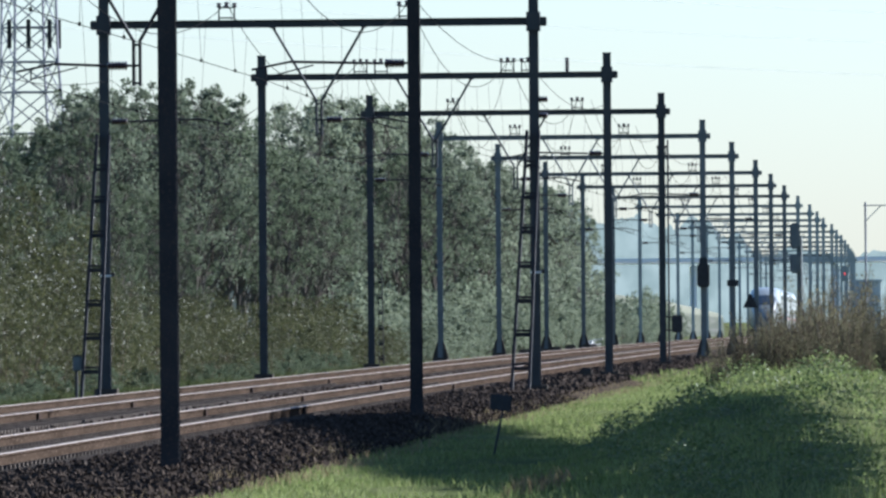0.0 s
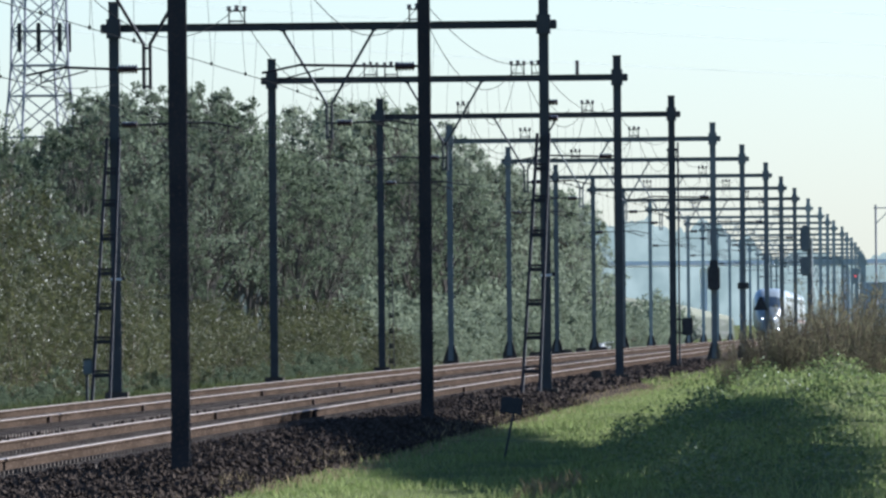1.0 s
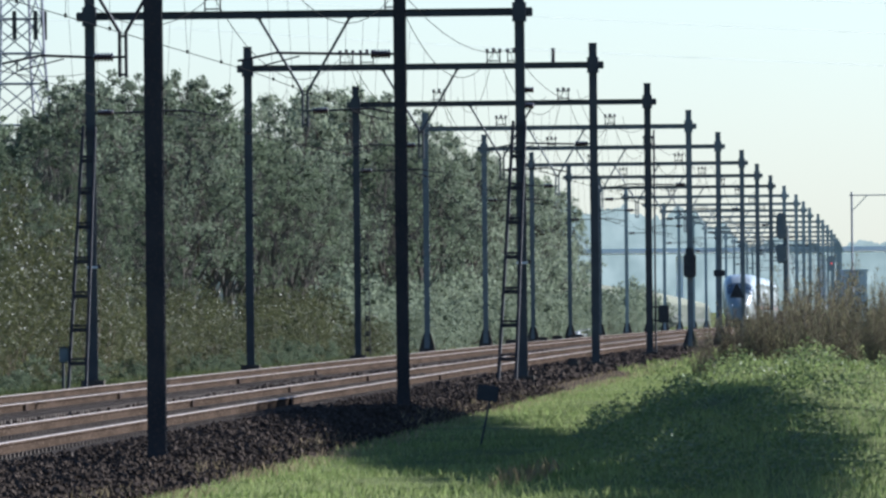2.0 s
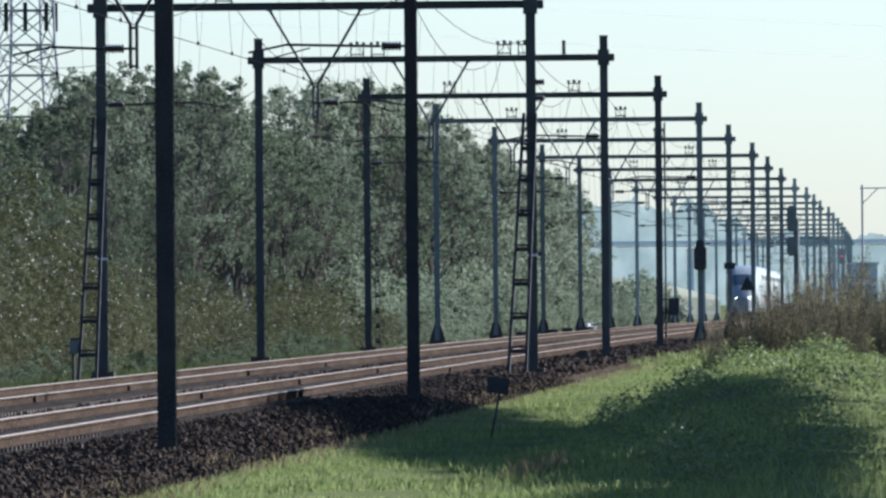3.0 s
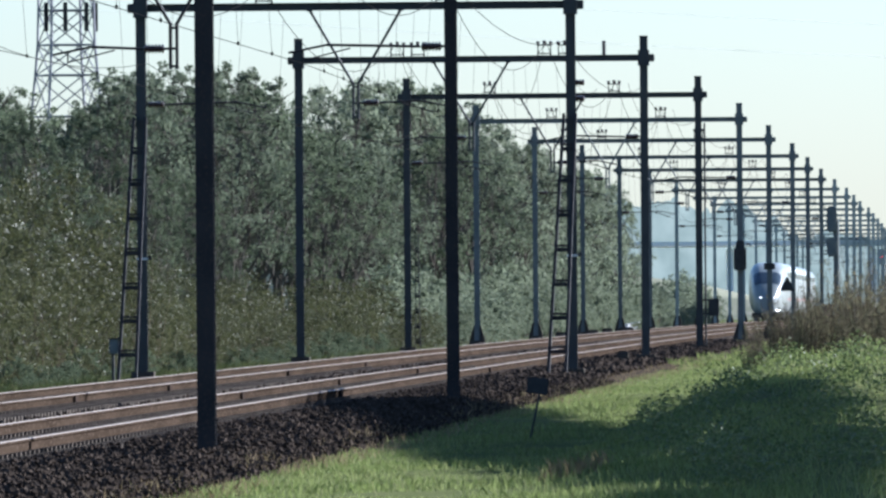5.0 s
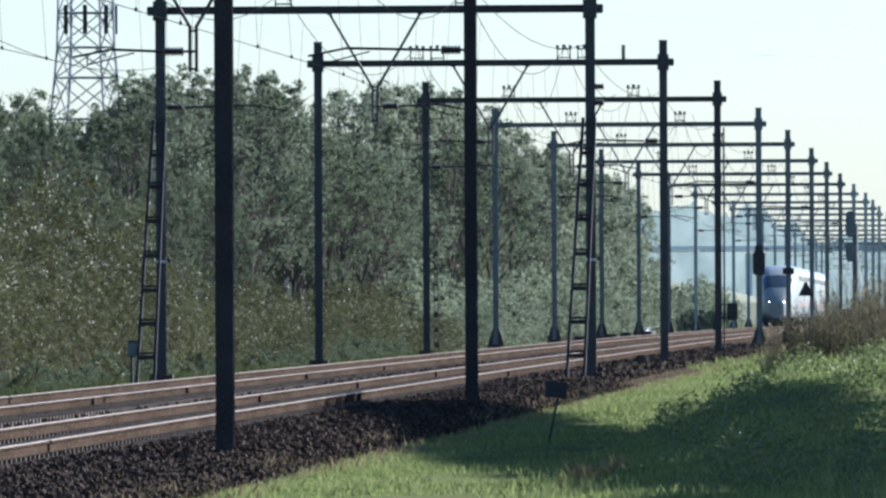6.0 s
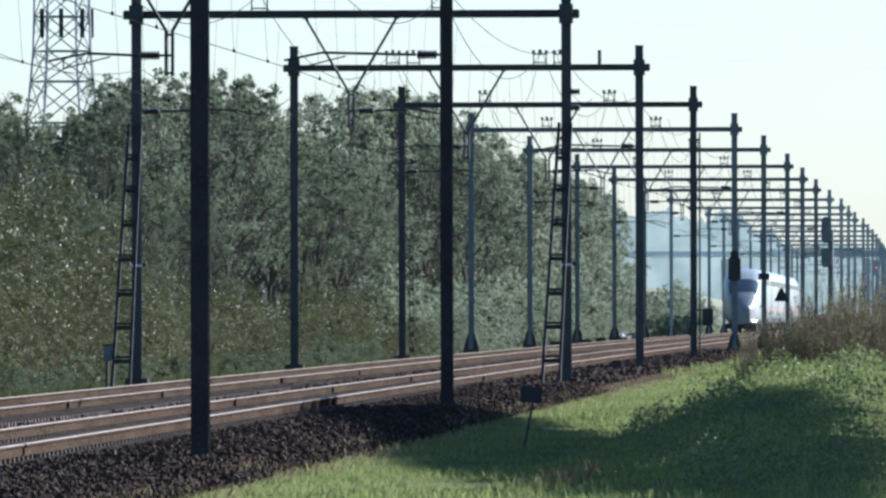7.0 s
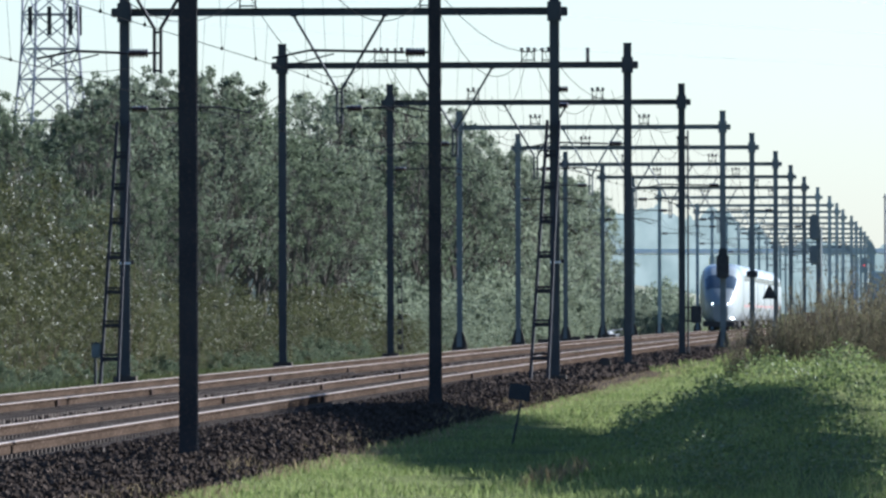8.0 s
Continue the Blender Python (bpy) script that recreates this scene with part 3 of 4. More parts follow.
# ---- plants ----
def leaf_cloud(centres, radii, per, size, seed, squash=0.8, outward=1.0, shell=0.8):
    """Many small pointed leaves on the outsides of the given clumps."""
    rng = np.random.default_rng(seed)
    c = np.repeat(np.array(centres), per, axis=0)
    r = np.repeat(np.array(radii), per)
    n = len(c)
    d = rng.normal(size=(n, 3))
    d /= np.linalg.norm(d, axis=1)[:, None]
    p = c + d * (r * np.clip(rng.normal(shell, 0.2, n), 0.1, 1.3))[:, None] * np.array([1, 1, squash])
    facing = d * outward + rng.normal(size=(n, 3)) * 0.25
    a = np.cross(facing, rng.normal(size=(n, 3)))
    a /= np.linalg.norm(a, axis=1)[:, None]
    b = np.cross(facing, a)
    b /= np.linalg.norm(b, axis=1)[:, None]
    s = size * rng.uniform(0.6, 1.3, n)[:, None]
    verts = np.stack([p - a * s, p + b * s * 0.45, p + a * s, p - b * s * 0.45], 1).reshape(-1, 3)
    faces = np.arange(4 * n).reshape(-1, 4)
    return verts.tolist(), faces.tolist()


TOPS = {}


def lobed(rng, lobes, each, reach):
    """Clumps gathered on the outsides of larger lobes, so that a crown has bays and bulges."""
    centres, radii = [], []
    for c, r in lobes:
        for k in range(each):
            d = Vector((rng.gauss(0, 1), rng.gauss(0, 1), rng.gauss(0.25, 1))).normalized()
            q = c + d * r * rng.uniform(0.55, 1.0)
            centres.append(tuple(q))
            radii.append(r * rng.uniform(0.28, 0.52) * reach)
    return centres, radii


def tree(name, label, height, spread, leaf, seed, clumps=18, per=95, size=0.05, low=0.22, group="trees beside the line"):
    """A tapered trunk, limbs to each lobe of the crown, twigs that reach past the leaves at the top."""
    rng = random.Random(seed)
    t = empty(name, Matrix(), label, "tree", group)
    bm = bmesh.new()
    pts, p = [], Vector((0, 0, -0.3))
    for k in range(6):
        pts.append(p.copy())
        p = p + Vector((rng.gauss(0, 0.14), rng.gauss(0, 0.14), height * 0.17))
    for k in range(5):
        rod(bm, pts[k], pts[k + 1], 0.016 * height * (1 - 0.18 * k), 8, 0.016 * height * (1 - 0.18 * (k + 1)))
    part("trunk", bm, BARK, t)
    lobes = []
    for k in range(clumps):
        h = low + (1.0 - low) * ((k + rng.random()) / clumps) ** 0.85
        prof = math.sin(math.pi * min(1, (h - low * 0.4) / (1.06 - low * 0.4)) ** 0.85) ** 0.65
        ang = k * 2.4 + rng.uniform(-0.5, 0.5)
        rr = spread * prof * rng.uniform(0.35, 0.85)
        r = spread * rng.uniform(0.24, 0.4) * (1.1 - 0.45 * h)
        c = Vector((rr * math.cos(ang), rr * math.sin(ang), h * height * 0.93))
        lobes.append((c, r))
        j = min(4, int(h * 4.6))
        base = pts[max(0, j - 1)].lerp(pts[j], rng.random())
        bm = rod(bmesh.new(), base, base.lerp(c, 0.55) + Vector((0, 0, 0.2)), 0.06, 5, 0.035)
        rod(bm, base.lerp(c, 0.55) + Vector((0, 0, 0.2)), c, 0.035, 5, 0.012)
        part("limb", bm, BARK, t)
    low_lobes, top_lobes = [q for q in lobes if q[0].z < 0.68 * height], [q for q in lobes if q[0].z >= 0.68 * height]
    centres, radii = lobed(rng, low_lobes, 9, 1.0)
    more, small = lobed(rng, top_lobes, 12, 0.72)
    centres, radii = centres + more, radii + small
    bm = bmesh.new()
    for k in range(120):
        c, r = rng.choice(lobes)
        tip = Vector(rng.choice(centres)) if rng.random() < 0.5 else c + Vector((rng.gauss(0, 0.8), rng.gauss(0, 0.8), rng.uniform(0.2, 1.35))) * r
        rod(bm, c - Vector((0, 0, r * 0.4)), tip, 0.018, 4, 0.006)
    tagged(part("twigwork", bm, BARK, t), kind="stuff")
    v, f = leaf_cloud(centres, radii, per, size, seed + 50)
    tagged(part("crown", scatter_mesh("crown", v, f, leaf), leaf, t), kind="stuff")
    TOPS[t.name] = float(np.percentile([c[2] for c in v], 99.8))
    return t


def shrub(name, label, height, spread, leaf, seed, clumps=45, per=110, size=0.08, stems=14, category="shrub", group="shrubs beside the line"):
    rng = random.Random(seed)
    t = empty(name, Matrix(), label, category, group)
    bm = bmesh.new()
    lobes = []
    for k in range(clumps):
        h = ((k + rng.random()) / clumps) ** 0.8
        ang = k * 2.4 + rng.uniform(-0.6, 0.6)
        rr = spread * math.sqrt(max(0.04, 1 - h ** 2)) * rng.uniform(0.4, 0.95)
        lobes.append((Vector((rr * math.cos(ang), rr * math.sin(ang), (0.06 + 0.82 * h) * height)), spread * rng.uniform(0.19, 0.34)))
    centres, radii = lobed(rng, lobes, 6, 1.05)
    for k in range(stems):
        c = Vector(rng.choice(centres))
        top = c * (1.06 + 0.16 * rng.random())
        rod(bm, (c.x * 0.25, c.y * 0.25, -0.15), tuple(top), 0.011, 4, 0.003)
    tagged(part("twigwork", bm, TWIG, t), kind="stuff")
    v, f = leaf_cloud(centres, radii, per, size, seed + 70, outward=0.8, shell=0.85)
    tagged(part("foliage", scatter_mesh("foliage", v, f, leaf), leaf, t), kind="stuff")
    TOPS[t.name] = float(np.percentile([c[2] for c in v], 98.5))
    return t


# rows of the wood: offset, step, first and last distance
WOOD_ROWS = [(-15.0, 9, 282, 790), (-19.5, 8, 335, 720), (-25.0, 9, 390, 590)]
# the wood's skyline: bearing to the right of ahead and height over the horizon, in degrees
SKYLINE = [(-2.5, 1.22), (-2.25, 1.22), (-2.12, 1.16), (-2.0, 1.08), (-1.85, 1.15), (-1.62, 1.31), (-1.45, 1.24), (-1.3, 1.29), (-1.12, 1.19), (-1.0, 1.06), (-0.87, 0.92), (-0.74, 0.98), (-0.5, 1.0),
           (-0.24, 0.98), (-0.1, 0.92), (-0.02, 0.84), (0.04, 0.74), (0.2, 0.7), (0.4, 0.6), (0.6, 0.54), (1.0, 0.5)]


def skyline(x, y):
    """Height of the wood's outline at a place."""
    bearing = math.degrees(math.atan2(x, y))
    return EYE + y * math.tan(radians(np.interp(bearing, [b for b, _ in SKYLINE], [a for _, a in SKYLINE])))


# height of the scrub at the wood's edge along the line
SCRUB = [(245, 4.3), (275, 4.7), (292, 4.6), (305, 4.4), (325, 3.7), (345, 3.3), (370, 3.0), (400, 3.3), (440, 3.4), (480, 3.4), (520, 3.6), (600, 4.2), (700, 4.4), (1050, 4.5)]


def wood():
    rng = random.Random(11)
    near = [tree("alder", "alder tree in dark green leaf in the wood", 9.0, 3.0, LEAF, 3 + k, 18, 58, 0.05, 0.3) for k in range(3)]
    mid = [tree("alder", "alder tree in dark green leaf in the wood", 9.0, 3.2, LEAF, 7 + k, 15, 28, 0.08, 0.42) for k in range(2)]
    mid += [tree("willow", "willow tree in the wood with leaves greyed for haze", 9.0, 3.4, LEAF_MID_HAZE, 27, 15, 28, 0.08, 0.42)]
    pale = [tree("white_willow", "far tree in the wood with leaves paled for haze", 9.0, 3.6, LEAF_PALE_HAZE, 33 + k, 18, 30, 0.1) for k in range(2)]
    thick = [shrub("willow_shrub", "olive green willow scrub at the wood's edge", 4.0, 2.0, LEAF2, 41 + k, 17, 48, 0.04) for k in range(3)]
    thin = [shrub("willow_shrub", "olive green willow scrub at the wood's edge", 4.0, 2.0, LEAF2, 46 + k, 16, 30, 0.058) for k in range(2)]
    far = [shrub("willow_shrub", "far willow scrub at the wood's edge, paled for haze", 4.0, 2.2, LEAF_PALE_HAZE, 49 + k, 14, 18, 0.11) for k in range(2)]
    under = [shrub("thicket", "dark green leafy thicket at the foot of the wood", 1.6, 1.3, LEAF, 55 + k, 12, 28, 0.05, 30, "thicket", "thickets along the wood") for k in range(2)]
    placed = []
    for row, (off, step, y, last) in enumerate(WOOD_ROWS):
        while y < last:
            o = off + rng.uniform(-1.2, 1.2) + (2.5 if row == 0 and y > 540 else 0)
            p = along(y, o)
            # distance picks the leaf colour, with painted haze farther off
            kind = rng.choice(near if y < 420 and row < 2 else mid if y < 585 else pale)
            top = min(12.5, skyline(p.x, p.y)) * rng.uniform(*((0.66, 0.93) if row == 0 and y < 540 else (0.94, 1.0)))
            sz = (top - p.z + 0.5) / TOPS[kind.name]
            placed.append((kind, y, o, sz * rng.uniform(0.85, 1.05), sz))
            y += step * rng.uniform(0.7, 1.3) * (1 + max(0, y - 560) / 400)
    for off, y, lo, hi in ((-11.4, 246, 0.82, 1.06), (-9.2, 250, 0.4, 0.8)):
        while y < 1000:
            # scrub past 470 m gets the leaves paled for haze
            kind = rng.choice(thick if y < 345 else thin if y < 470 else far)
            top = np.interp(y, [h[0] for h in SCRUB], [h[1] for h in SCRUB]) * rng.uniform(lo, hi)
            s = top / TOPS[kind.name]
            placed.append((kind, y, off + rng.uniform(-0.7, 0.7), (0.35 + 0.6 * s) * rng.uniform(0.9, 1.1), s))
            y += rng.uniform(3.2, 6.4) * (1 + max(0, y - 460) / 160)
    y = 236
    while y < 400:
        s = rng.uniform(0.5, 1.05)
        placed.append((rng.choice(under), y, -7.6 + rng.uniform(-0.5, 0.4), s, s * rng.uniform(0.8, 1.1)))
        y += rng.uniform(2.5, 7.0)
    used = set()
    for ob, y, off, s, sz in placed:
        m = beside(y, off, ground_z(y, off) - 0.05, rng.uniform(0, 360)) @ Matrix.Diagonal((s, s, sz, 1))
        if ob.name in used:
            copy_thing(ob, m)
        else:
            used.add(ob.name)
            ob.matrix_world = m


def on_bank(x, y):
    """Height of the bank's ground at a place given in x and y."""
    c, _, g = centre(y)
    return g + ground_z(y, x - c)


def bank_plants():
    """Brambles that cover the bank, brown twiggy shrubs at its end, and the unseen pollards added to shade it."""
    rng = random.Random(8)
    br = [shrub("bramble", "green bramble thicket on the grassy bank", 0.5, 0.8, LEAF3, 81 + k, 9, 24, 0.034, 20, "bramble", "brambles on the bank") for k in range(3)]
    used = set()
    for k in range(80):
        y = 113 + 125 * rng.random() ** 1.2
        left = np.interp(y, BANK_Y, BANK_X)
        x = left + (0.048 * y + 1.0 - left) * rng.random() ** 1.25
        s = rng.uniform(0.4, 0.95) * (0.7 if y < 130 else 1.0)
        ob = br[k % 3]
        m = pose(x, y, on_bank(x, y) - 0.06, 0, 0, rng.uniform(0, 360)) @ Matrix.Diagonal((s, s, s * rng.uniform(0.5, 0.9), 1))
        if ob.name in used:
            copy_thing(ob, m)
        else:
            used.add(ob.name)
            ob.matrix_world = m
    sh = [twiggy_shrub(91 + k) for k in range(3)]
    for k, (y, x, s) in enumerate(TWIGGY):
        m = pose(x, y, on_bank(x, y) - 0.08, 0, 0, rng.uniform(0, 360)) @ Matrix.Diagonal((s * 1.12, s * 1.12, s * rng.uniform(1.22, 1.42), 1))
        if k < 3:
            sh[k].matrix_world = m
        else:
            copy_thing(sh[k % 3], m)


# where the brambles begin along the bank
BANK_Y, BANK_X = (113, 130, 149, 175, 205, 238), (2.3, 2.0, 2.1, 2.9, 4.0, 6.3)
# distance, place across and size of the brown shrubs
TWIGGY = [(207, 5.1, 0.55), (209, 5.4, 0.74), (205, 5.7, 0.8), (210, 6.1, 1.0), (206, 6.4, 0.95), (203, 6.0, 0.7), (208, 6.9, 1.05), (204, 7.0, 0.95), (212, 7.4, 1.1), (206, 7.6, 1.05), (201, 7.3, 0.8),
          (209, 8.1, 1.0), (203, 8.0, 0.9), (211, 8.7, 0.95), (205, 8.6, 0.9), (199, 8.3, 0.75), (197, 7.2, 0.6), (213, 9.3, 0.9), (206, 9.3, 0.85), (200, 6.6, 0.6), (195, 7.8, 0.6), (193, 8.3, 0.65)]


def twiggy_shrub(seed):
    """Many thin upright stems that fan out, with small leaves along their upper parts."""
    rng = random.Random(seed)
    nrng = np.random.default_rng(seed)
    t = empty("twiggy_shrub", Matrix(), "brown twiggy shrub in autumn leaf on the bank", "shrub", "brown shrubs on the bank")
    bm = bmesh.new()
    centres = []
    for k in range(110):
        ang, r = rng.uniform(0, 2 * math.pi), 0.32 * math.sqrt(rng.random())
        lean = rng.uniform(0.1, 0.62)
        h = rng.uniform(0.75, 1.35) * (1.1 - 0.5 * lean)
        a = Vector((r * math.cos(ang), r * math.sin(ang), -0.1))
        out = Vector((math.cos(ang + rng.gauss(0, 0.5)), math.sin(ang + rng.gauss(0, 0.5)), 0))
        b = a + out * lean * 0.45 * h + Vector((0, 0, 0.55 * h))
        c = b + out * lean * 0.4 * h + Vector((rng.gauss(0, 0.05), rng.gauss(0, 0.05), 0.5 * h))
        rod(bm, a, b, 0.008, 4, 0.005)
        rod(bm, b, c, 0.005, 4, 0.0025)
        for q in range(7):
            f = rng.uniform(0.15, 1.0)
            centres.append(tuple(a.lerp(b, f * 2) if f < 0.5 else b.lerp(c, f * 2 - 1)))
    tagged(part("twigwork", bm, TWIG, t), kind="stuff")
    v, f = leaf_cloud(centres, nrng.uniform(0.04, 0.12, len(centres)), 6, 0.02, seed, outward=0.2, shell=0.7)
    tagged(part("foliage", scatter_mesh("foliage", v, f, LEAF4), LEAF4, t), kind="stuff")
    return t


def bramble_carpet():
    """Low bramble runners and leaves that cover the whole bank between the bushes."""
    rng = np.random.default_rng(61)
    n = 60000
    y = 106 + 135 * rng.random(n) ** 1.25
    left = np.interp(y, BANK_Y, BANK_X)
    x = left - 0.25 + (0.05 * y + 1.5 - left) * rng.random(n) ** 1.15
    lump = np.array([noise.noise((a * 1.1, b * 0.12, 3.0)) + 0.5 * noise.noise((a * 2.6, b * 0.4, 7.0)) for a, b in zip(x, y)])
    keep = lump > rng.uniform(-0.5, 0.1, n)
    x, y, lump = x[keep], y[keep], lump[keep]
    n = len(x)
    z = np.array([on_bank(a, b) for a, b in zip(x, y)]) + rng.random(n) ** 0.6 * np.clip(0.1 + 0.6 * lump, 0.03, 0.5)
    p = np.stack([x, y, z], 1)
    facing = np.array([0, 0, 0.8]) + rng.normal(size=(n, 3)) * 0.55
    a = np.cross(facing, rng.normal(size=(n, 3)))
    a /= np.linalg.norm(a, axis=1)[:, None]
    b = np.cross(facing, a)
    b /= np.linalg.norm(b, axis=1)[:, None]
    s = rng.uniform(0.018, 0.042, n)[:, None]
    verts = np.stack([p - a * s, p + b * s * 0.5, p + a * s, p - b * s * 0.5], 1).reshape(-1, 3)
    tagged(new("bramble_carpet", scatter_mesh("bramble_carpet", verts.tolist(), np.arange(4 * n).reshape(-1, 4).tolist(), LEAF3)), "low green bramble growth covering the bank", "bramble", kind="stuff")


def pollards():
    """A row of tall trees added beyond the bank, out of view; their flat crowns are shaped to shade the verge."""
    rng = random.Random(19)
    away = Vector((math.sin(radians(SUN_AZ)), math.cos(radians(SUN_AZ)), math.tan(radians(SUN_EL))))
    crowns = collections.defaultdict(list)
    while sum(map(len, crowns.values())) < 2100:
        x, y = rng.uniform(-3.4, 7.0), rng.uniform(95, 192)
        # wanted shade patch on the ground; clumps are set sunward of it
        lo = np.interp(y, (95, 121, 143, 160, 175, 191), (1.6, 0.6, -0.8, -1.5, -2.4, -3.1))
        hi = np.interp(y, (95, 121, 140, 149, 160, 175, 191), (3.3, 3.5, 3.2, 2.6, 2.0, 1.3, 0.6))
        if not lo < x < hi or ((x - 0.9) / 0.3) ** 2 + ((y - 141) / 6) ** 2 < 1:
            continue
        far = (18 + rng.uniform(-2.5, 2.5) - x) / away.x
        c = Vector((x, y, -0.35)) + away * far
        crowns[int(c.y // 6)].append(c)
    for key, centres in sorted(crowns.items()):
        y = key * 6 + 3
        t = empty("pollard", pose(18, y, -0.6), "unseen tall tree with a flat dense crown, added to shade the verge", "tree", "pollards beyond the bank")
        local = [c - Vector((18, y, -0.6)) for c in centres]
        top = min(c.z for c in local)
        bm = rod(bmesh.new(), (0, 0, -0.2), (0, 0, top * 0.6), 0.2, 8, 0.15)
        rod(bm, (0, 0, top * 0.6), (0, 0, top), 0.15, 8, 0.1)
        part("trunk", bm, BARK, t)
        for c in local[::14]:
            part("limb", rod(bmesh.new(), (0, 0, top - 0.3), c, 0.07, 5, 0.02), BARK, t)
        v, f = leaf_cloud([tuple(c) for c in local], [rng.uniform(0.4, 0.6) for c in local], 30, 0.26, key, shell=0.6)
        tagged(part("crown", scatter_mesh("crown", v, f, LEAF), LEAF, t), kind="stuff")


# ---- the train ----
def train_section(s, back, grow=1.0):
    """Half width, roof height and the shape's bottom at s metres behind the nose."""
    f = min(1.0, s / 6.0) if not back else 1.0
    w = np.interp(s, (0, 0.4, 1, 2, 4, 6), (0.42, 0.72, 0.95, 1.12, 1.28, 1.4)) if not back else 1.4
    top = np.interp(s, (0, 0.4, 1, 2, 3, 4, 5.5), (1.6, 1.95, 2.4, 3.02, 3.55, 3.92, 4.18)) if not back else 4.18
    return w * grow, top * (1 + (grow - 1) * 0.6), np.interp(s, (0, 1), (0.55, 0.42)) if not back else 0.42


def ring(s, back, a0, a1, n, grow=1.0):
    w, top, low = train_section(s, back, grow)
    zc, hz = (top + low) / 2, (top - low) / 2
    out = []
    for k in range(n + 1):
        a = radians(a0 + (a1 - a0) * k / n)
        c, d = math.cos(a), math.sin(a)
        out.append((w * math.copysign(abs(c) ** 0.5, c), s, zc + hz * math.copysign(abs(d) ** 0.62, d)))
    return out


def skin(bm, rings, closed):
    rows = [[bm.verts.new(p) for p in r] for r in rings]
    n = len(rows[0])
    for a, b in zip(rows, rows[1:]):
        for k in range(n if closed else n - 1):
            f = bm.faces.new((a[k], a[(k + 1) % n], b[(k + 1) % n], b[k]))
            f.smooth = True
    if closed:
        bm.faces.new(rows[0][::-1])
        bm.faces.new(rows[-1])
    return bm


def train_car(lead):
    length = 25.0
    car = empty("train_car", Matrix(), "white high-speed train leading car with dark windscreen and lit lamps" if lead else "white high-speed train coach with dark window band", "train", "cars of the train")
    ss = [0, 0.15, 0.4, 0.7, 1, 1.5, 2, 2.5, 3, 3.5, 4, 5, 6, 8, 12, 16, 20, length] if lead else [0.3, 6, 12, 18, length]
    body = part("body", skin(bmesh.new(), [ring(s, not lead, 0, 360 - 360 / 36, 35) for s in ss], True), WHITE, car)
    if lead:
        part("windscreen", skin(bmesh.new(), [ring(s, False, 46, 134, 14, 1.012) for s in (1.45, 1.7, 2.0, 2.3, 2.6, 2.85)], False), VISOR, body, "dark curved windscreen")
        for x in (-0.46, 0.46):
            bm = bmesh.new()
            bmesh.ops.create_uvsphere(bm, u_segments=12, v_segments=8, radius=0.06, matrix=pose(x, 0.26, 1.66) @ Matrix.Diagonal((1.2, 1, 0.75, 1)))
            part("headlamp", bm, LAMP, body, "lit white headlamp")
        bm = bmesh.new()
        bmesh.ops.create_uvsphere(bm, u_segments=12, v_segments=8, radius=0.07, matrix=pose(0.78, 0.4, 0.75) @ Matrix.Diagonal((1.4, 1, 0.6, 1)))
        part("marker_lamp", bm, LAMP, body, "lit white lower lamp")
        bm = bmesh.new()
        box(bm, (0, 0.75, 0.4), (1.9, 1.3, 0.35), None, 0.08)
        part("front_skirt", bm, UNDER, body)
    for sx, a0, a1 in ((1, 14, 27), (-1, 166, 153)):
        k = 7.5 if lead else 1.2
        while k + 1.7 < length:
            part("window", skin(bmesh.new(), [ring(s, not lead, a0, a1, 3, 1.004) for s in (k, k + 0.85, k + 1.7)], False), VISOR, body, "dark tinted side window")
            k += 2.0
    for a in (-14, 194):
        part("stripe", skin(bmesh.new(), [ring(s, not lead, a - 1.2, a + 1.2, 1, 1.005) for s in ((6, 12, 18, length - 0.2) if lead else (0.5, 8, 16, length - 0.2))], False), REDLINE, body, "thin red stripe")
    for yb in (4.0, length - 3.5):
        bm = bmesh.new()
        box(bm, (0, yb, 0.42), (2.3, 3.2, 0.35), None, 0.05)
        bogie = part("bogie", bm, UNDER, car)
        for yw in (-1.2, 1.2):
            bm = bmesh.new()
            for x in (-0.75, 0.75):
                rod(bm, (x - 0.06, yb + yw, 0.46), (x + 0.06, yb + yw, 0.46), 0.46, 20)
            rod(bm, (-0.7, yb + yw, 0.46), (0.7, yb + yw, 0.46), 0.08, 8)
            part("wheelset", bm, UNDER, bogie)
    return car


def train():
    cars = [train_car(True), train_car(False)]
    for k in range(2, 6):
        cars.append(copy_thing(cars[1], Matrix()))
    return cars


TRAIN = []


def motions():
    """The train rolls towards us on the farther track at an even 32 m/s."""
    for k, car in enumerate(TRAIN):
        rows = []
        for i in range(17):
            t = i * 0.5
            rows.append((t, beside(963 - 32 * t + 25.2 * k, -2.0)))
        walk(car, rows)


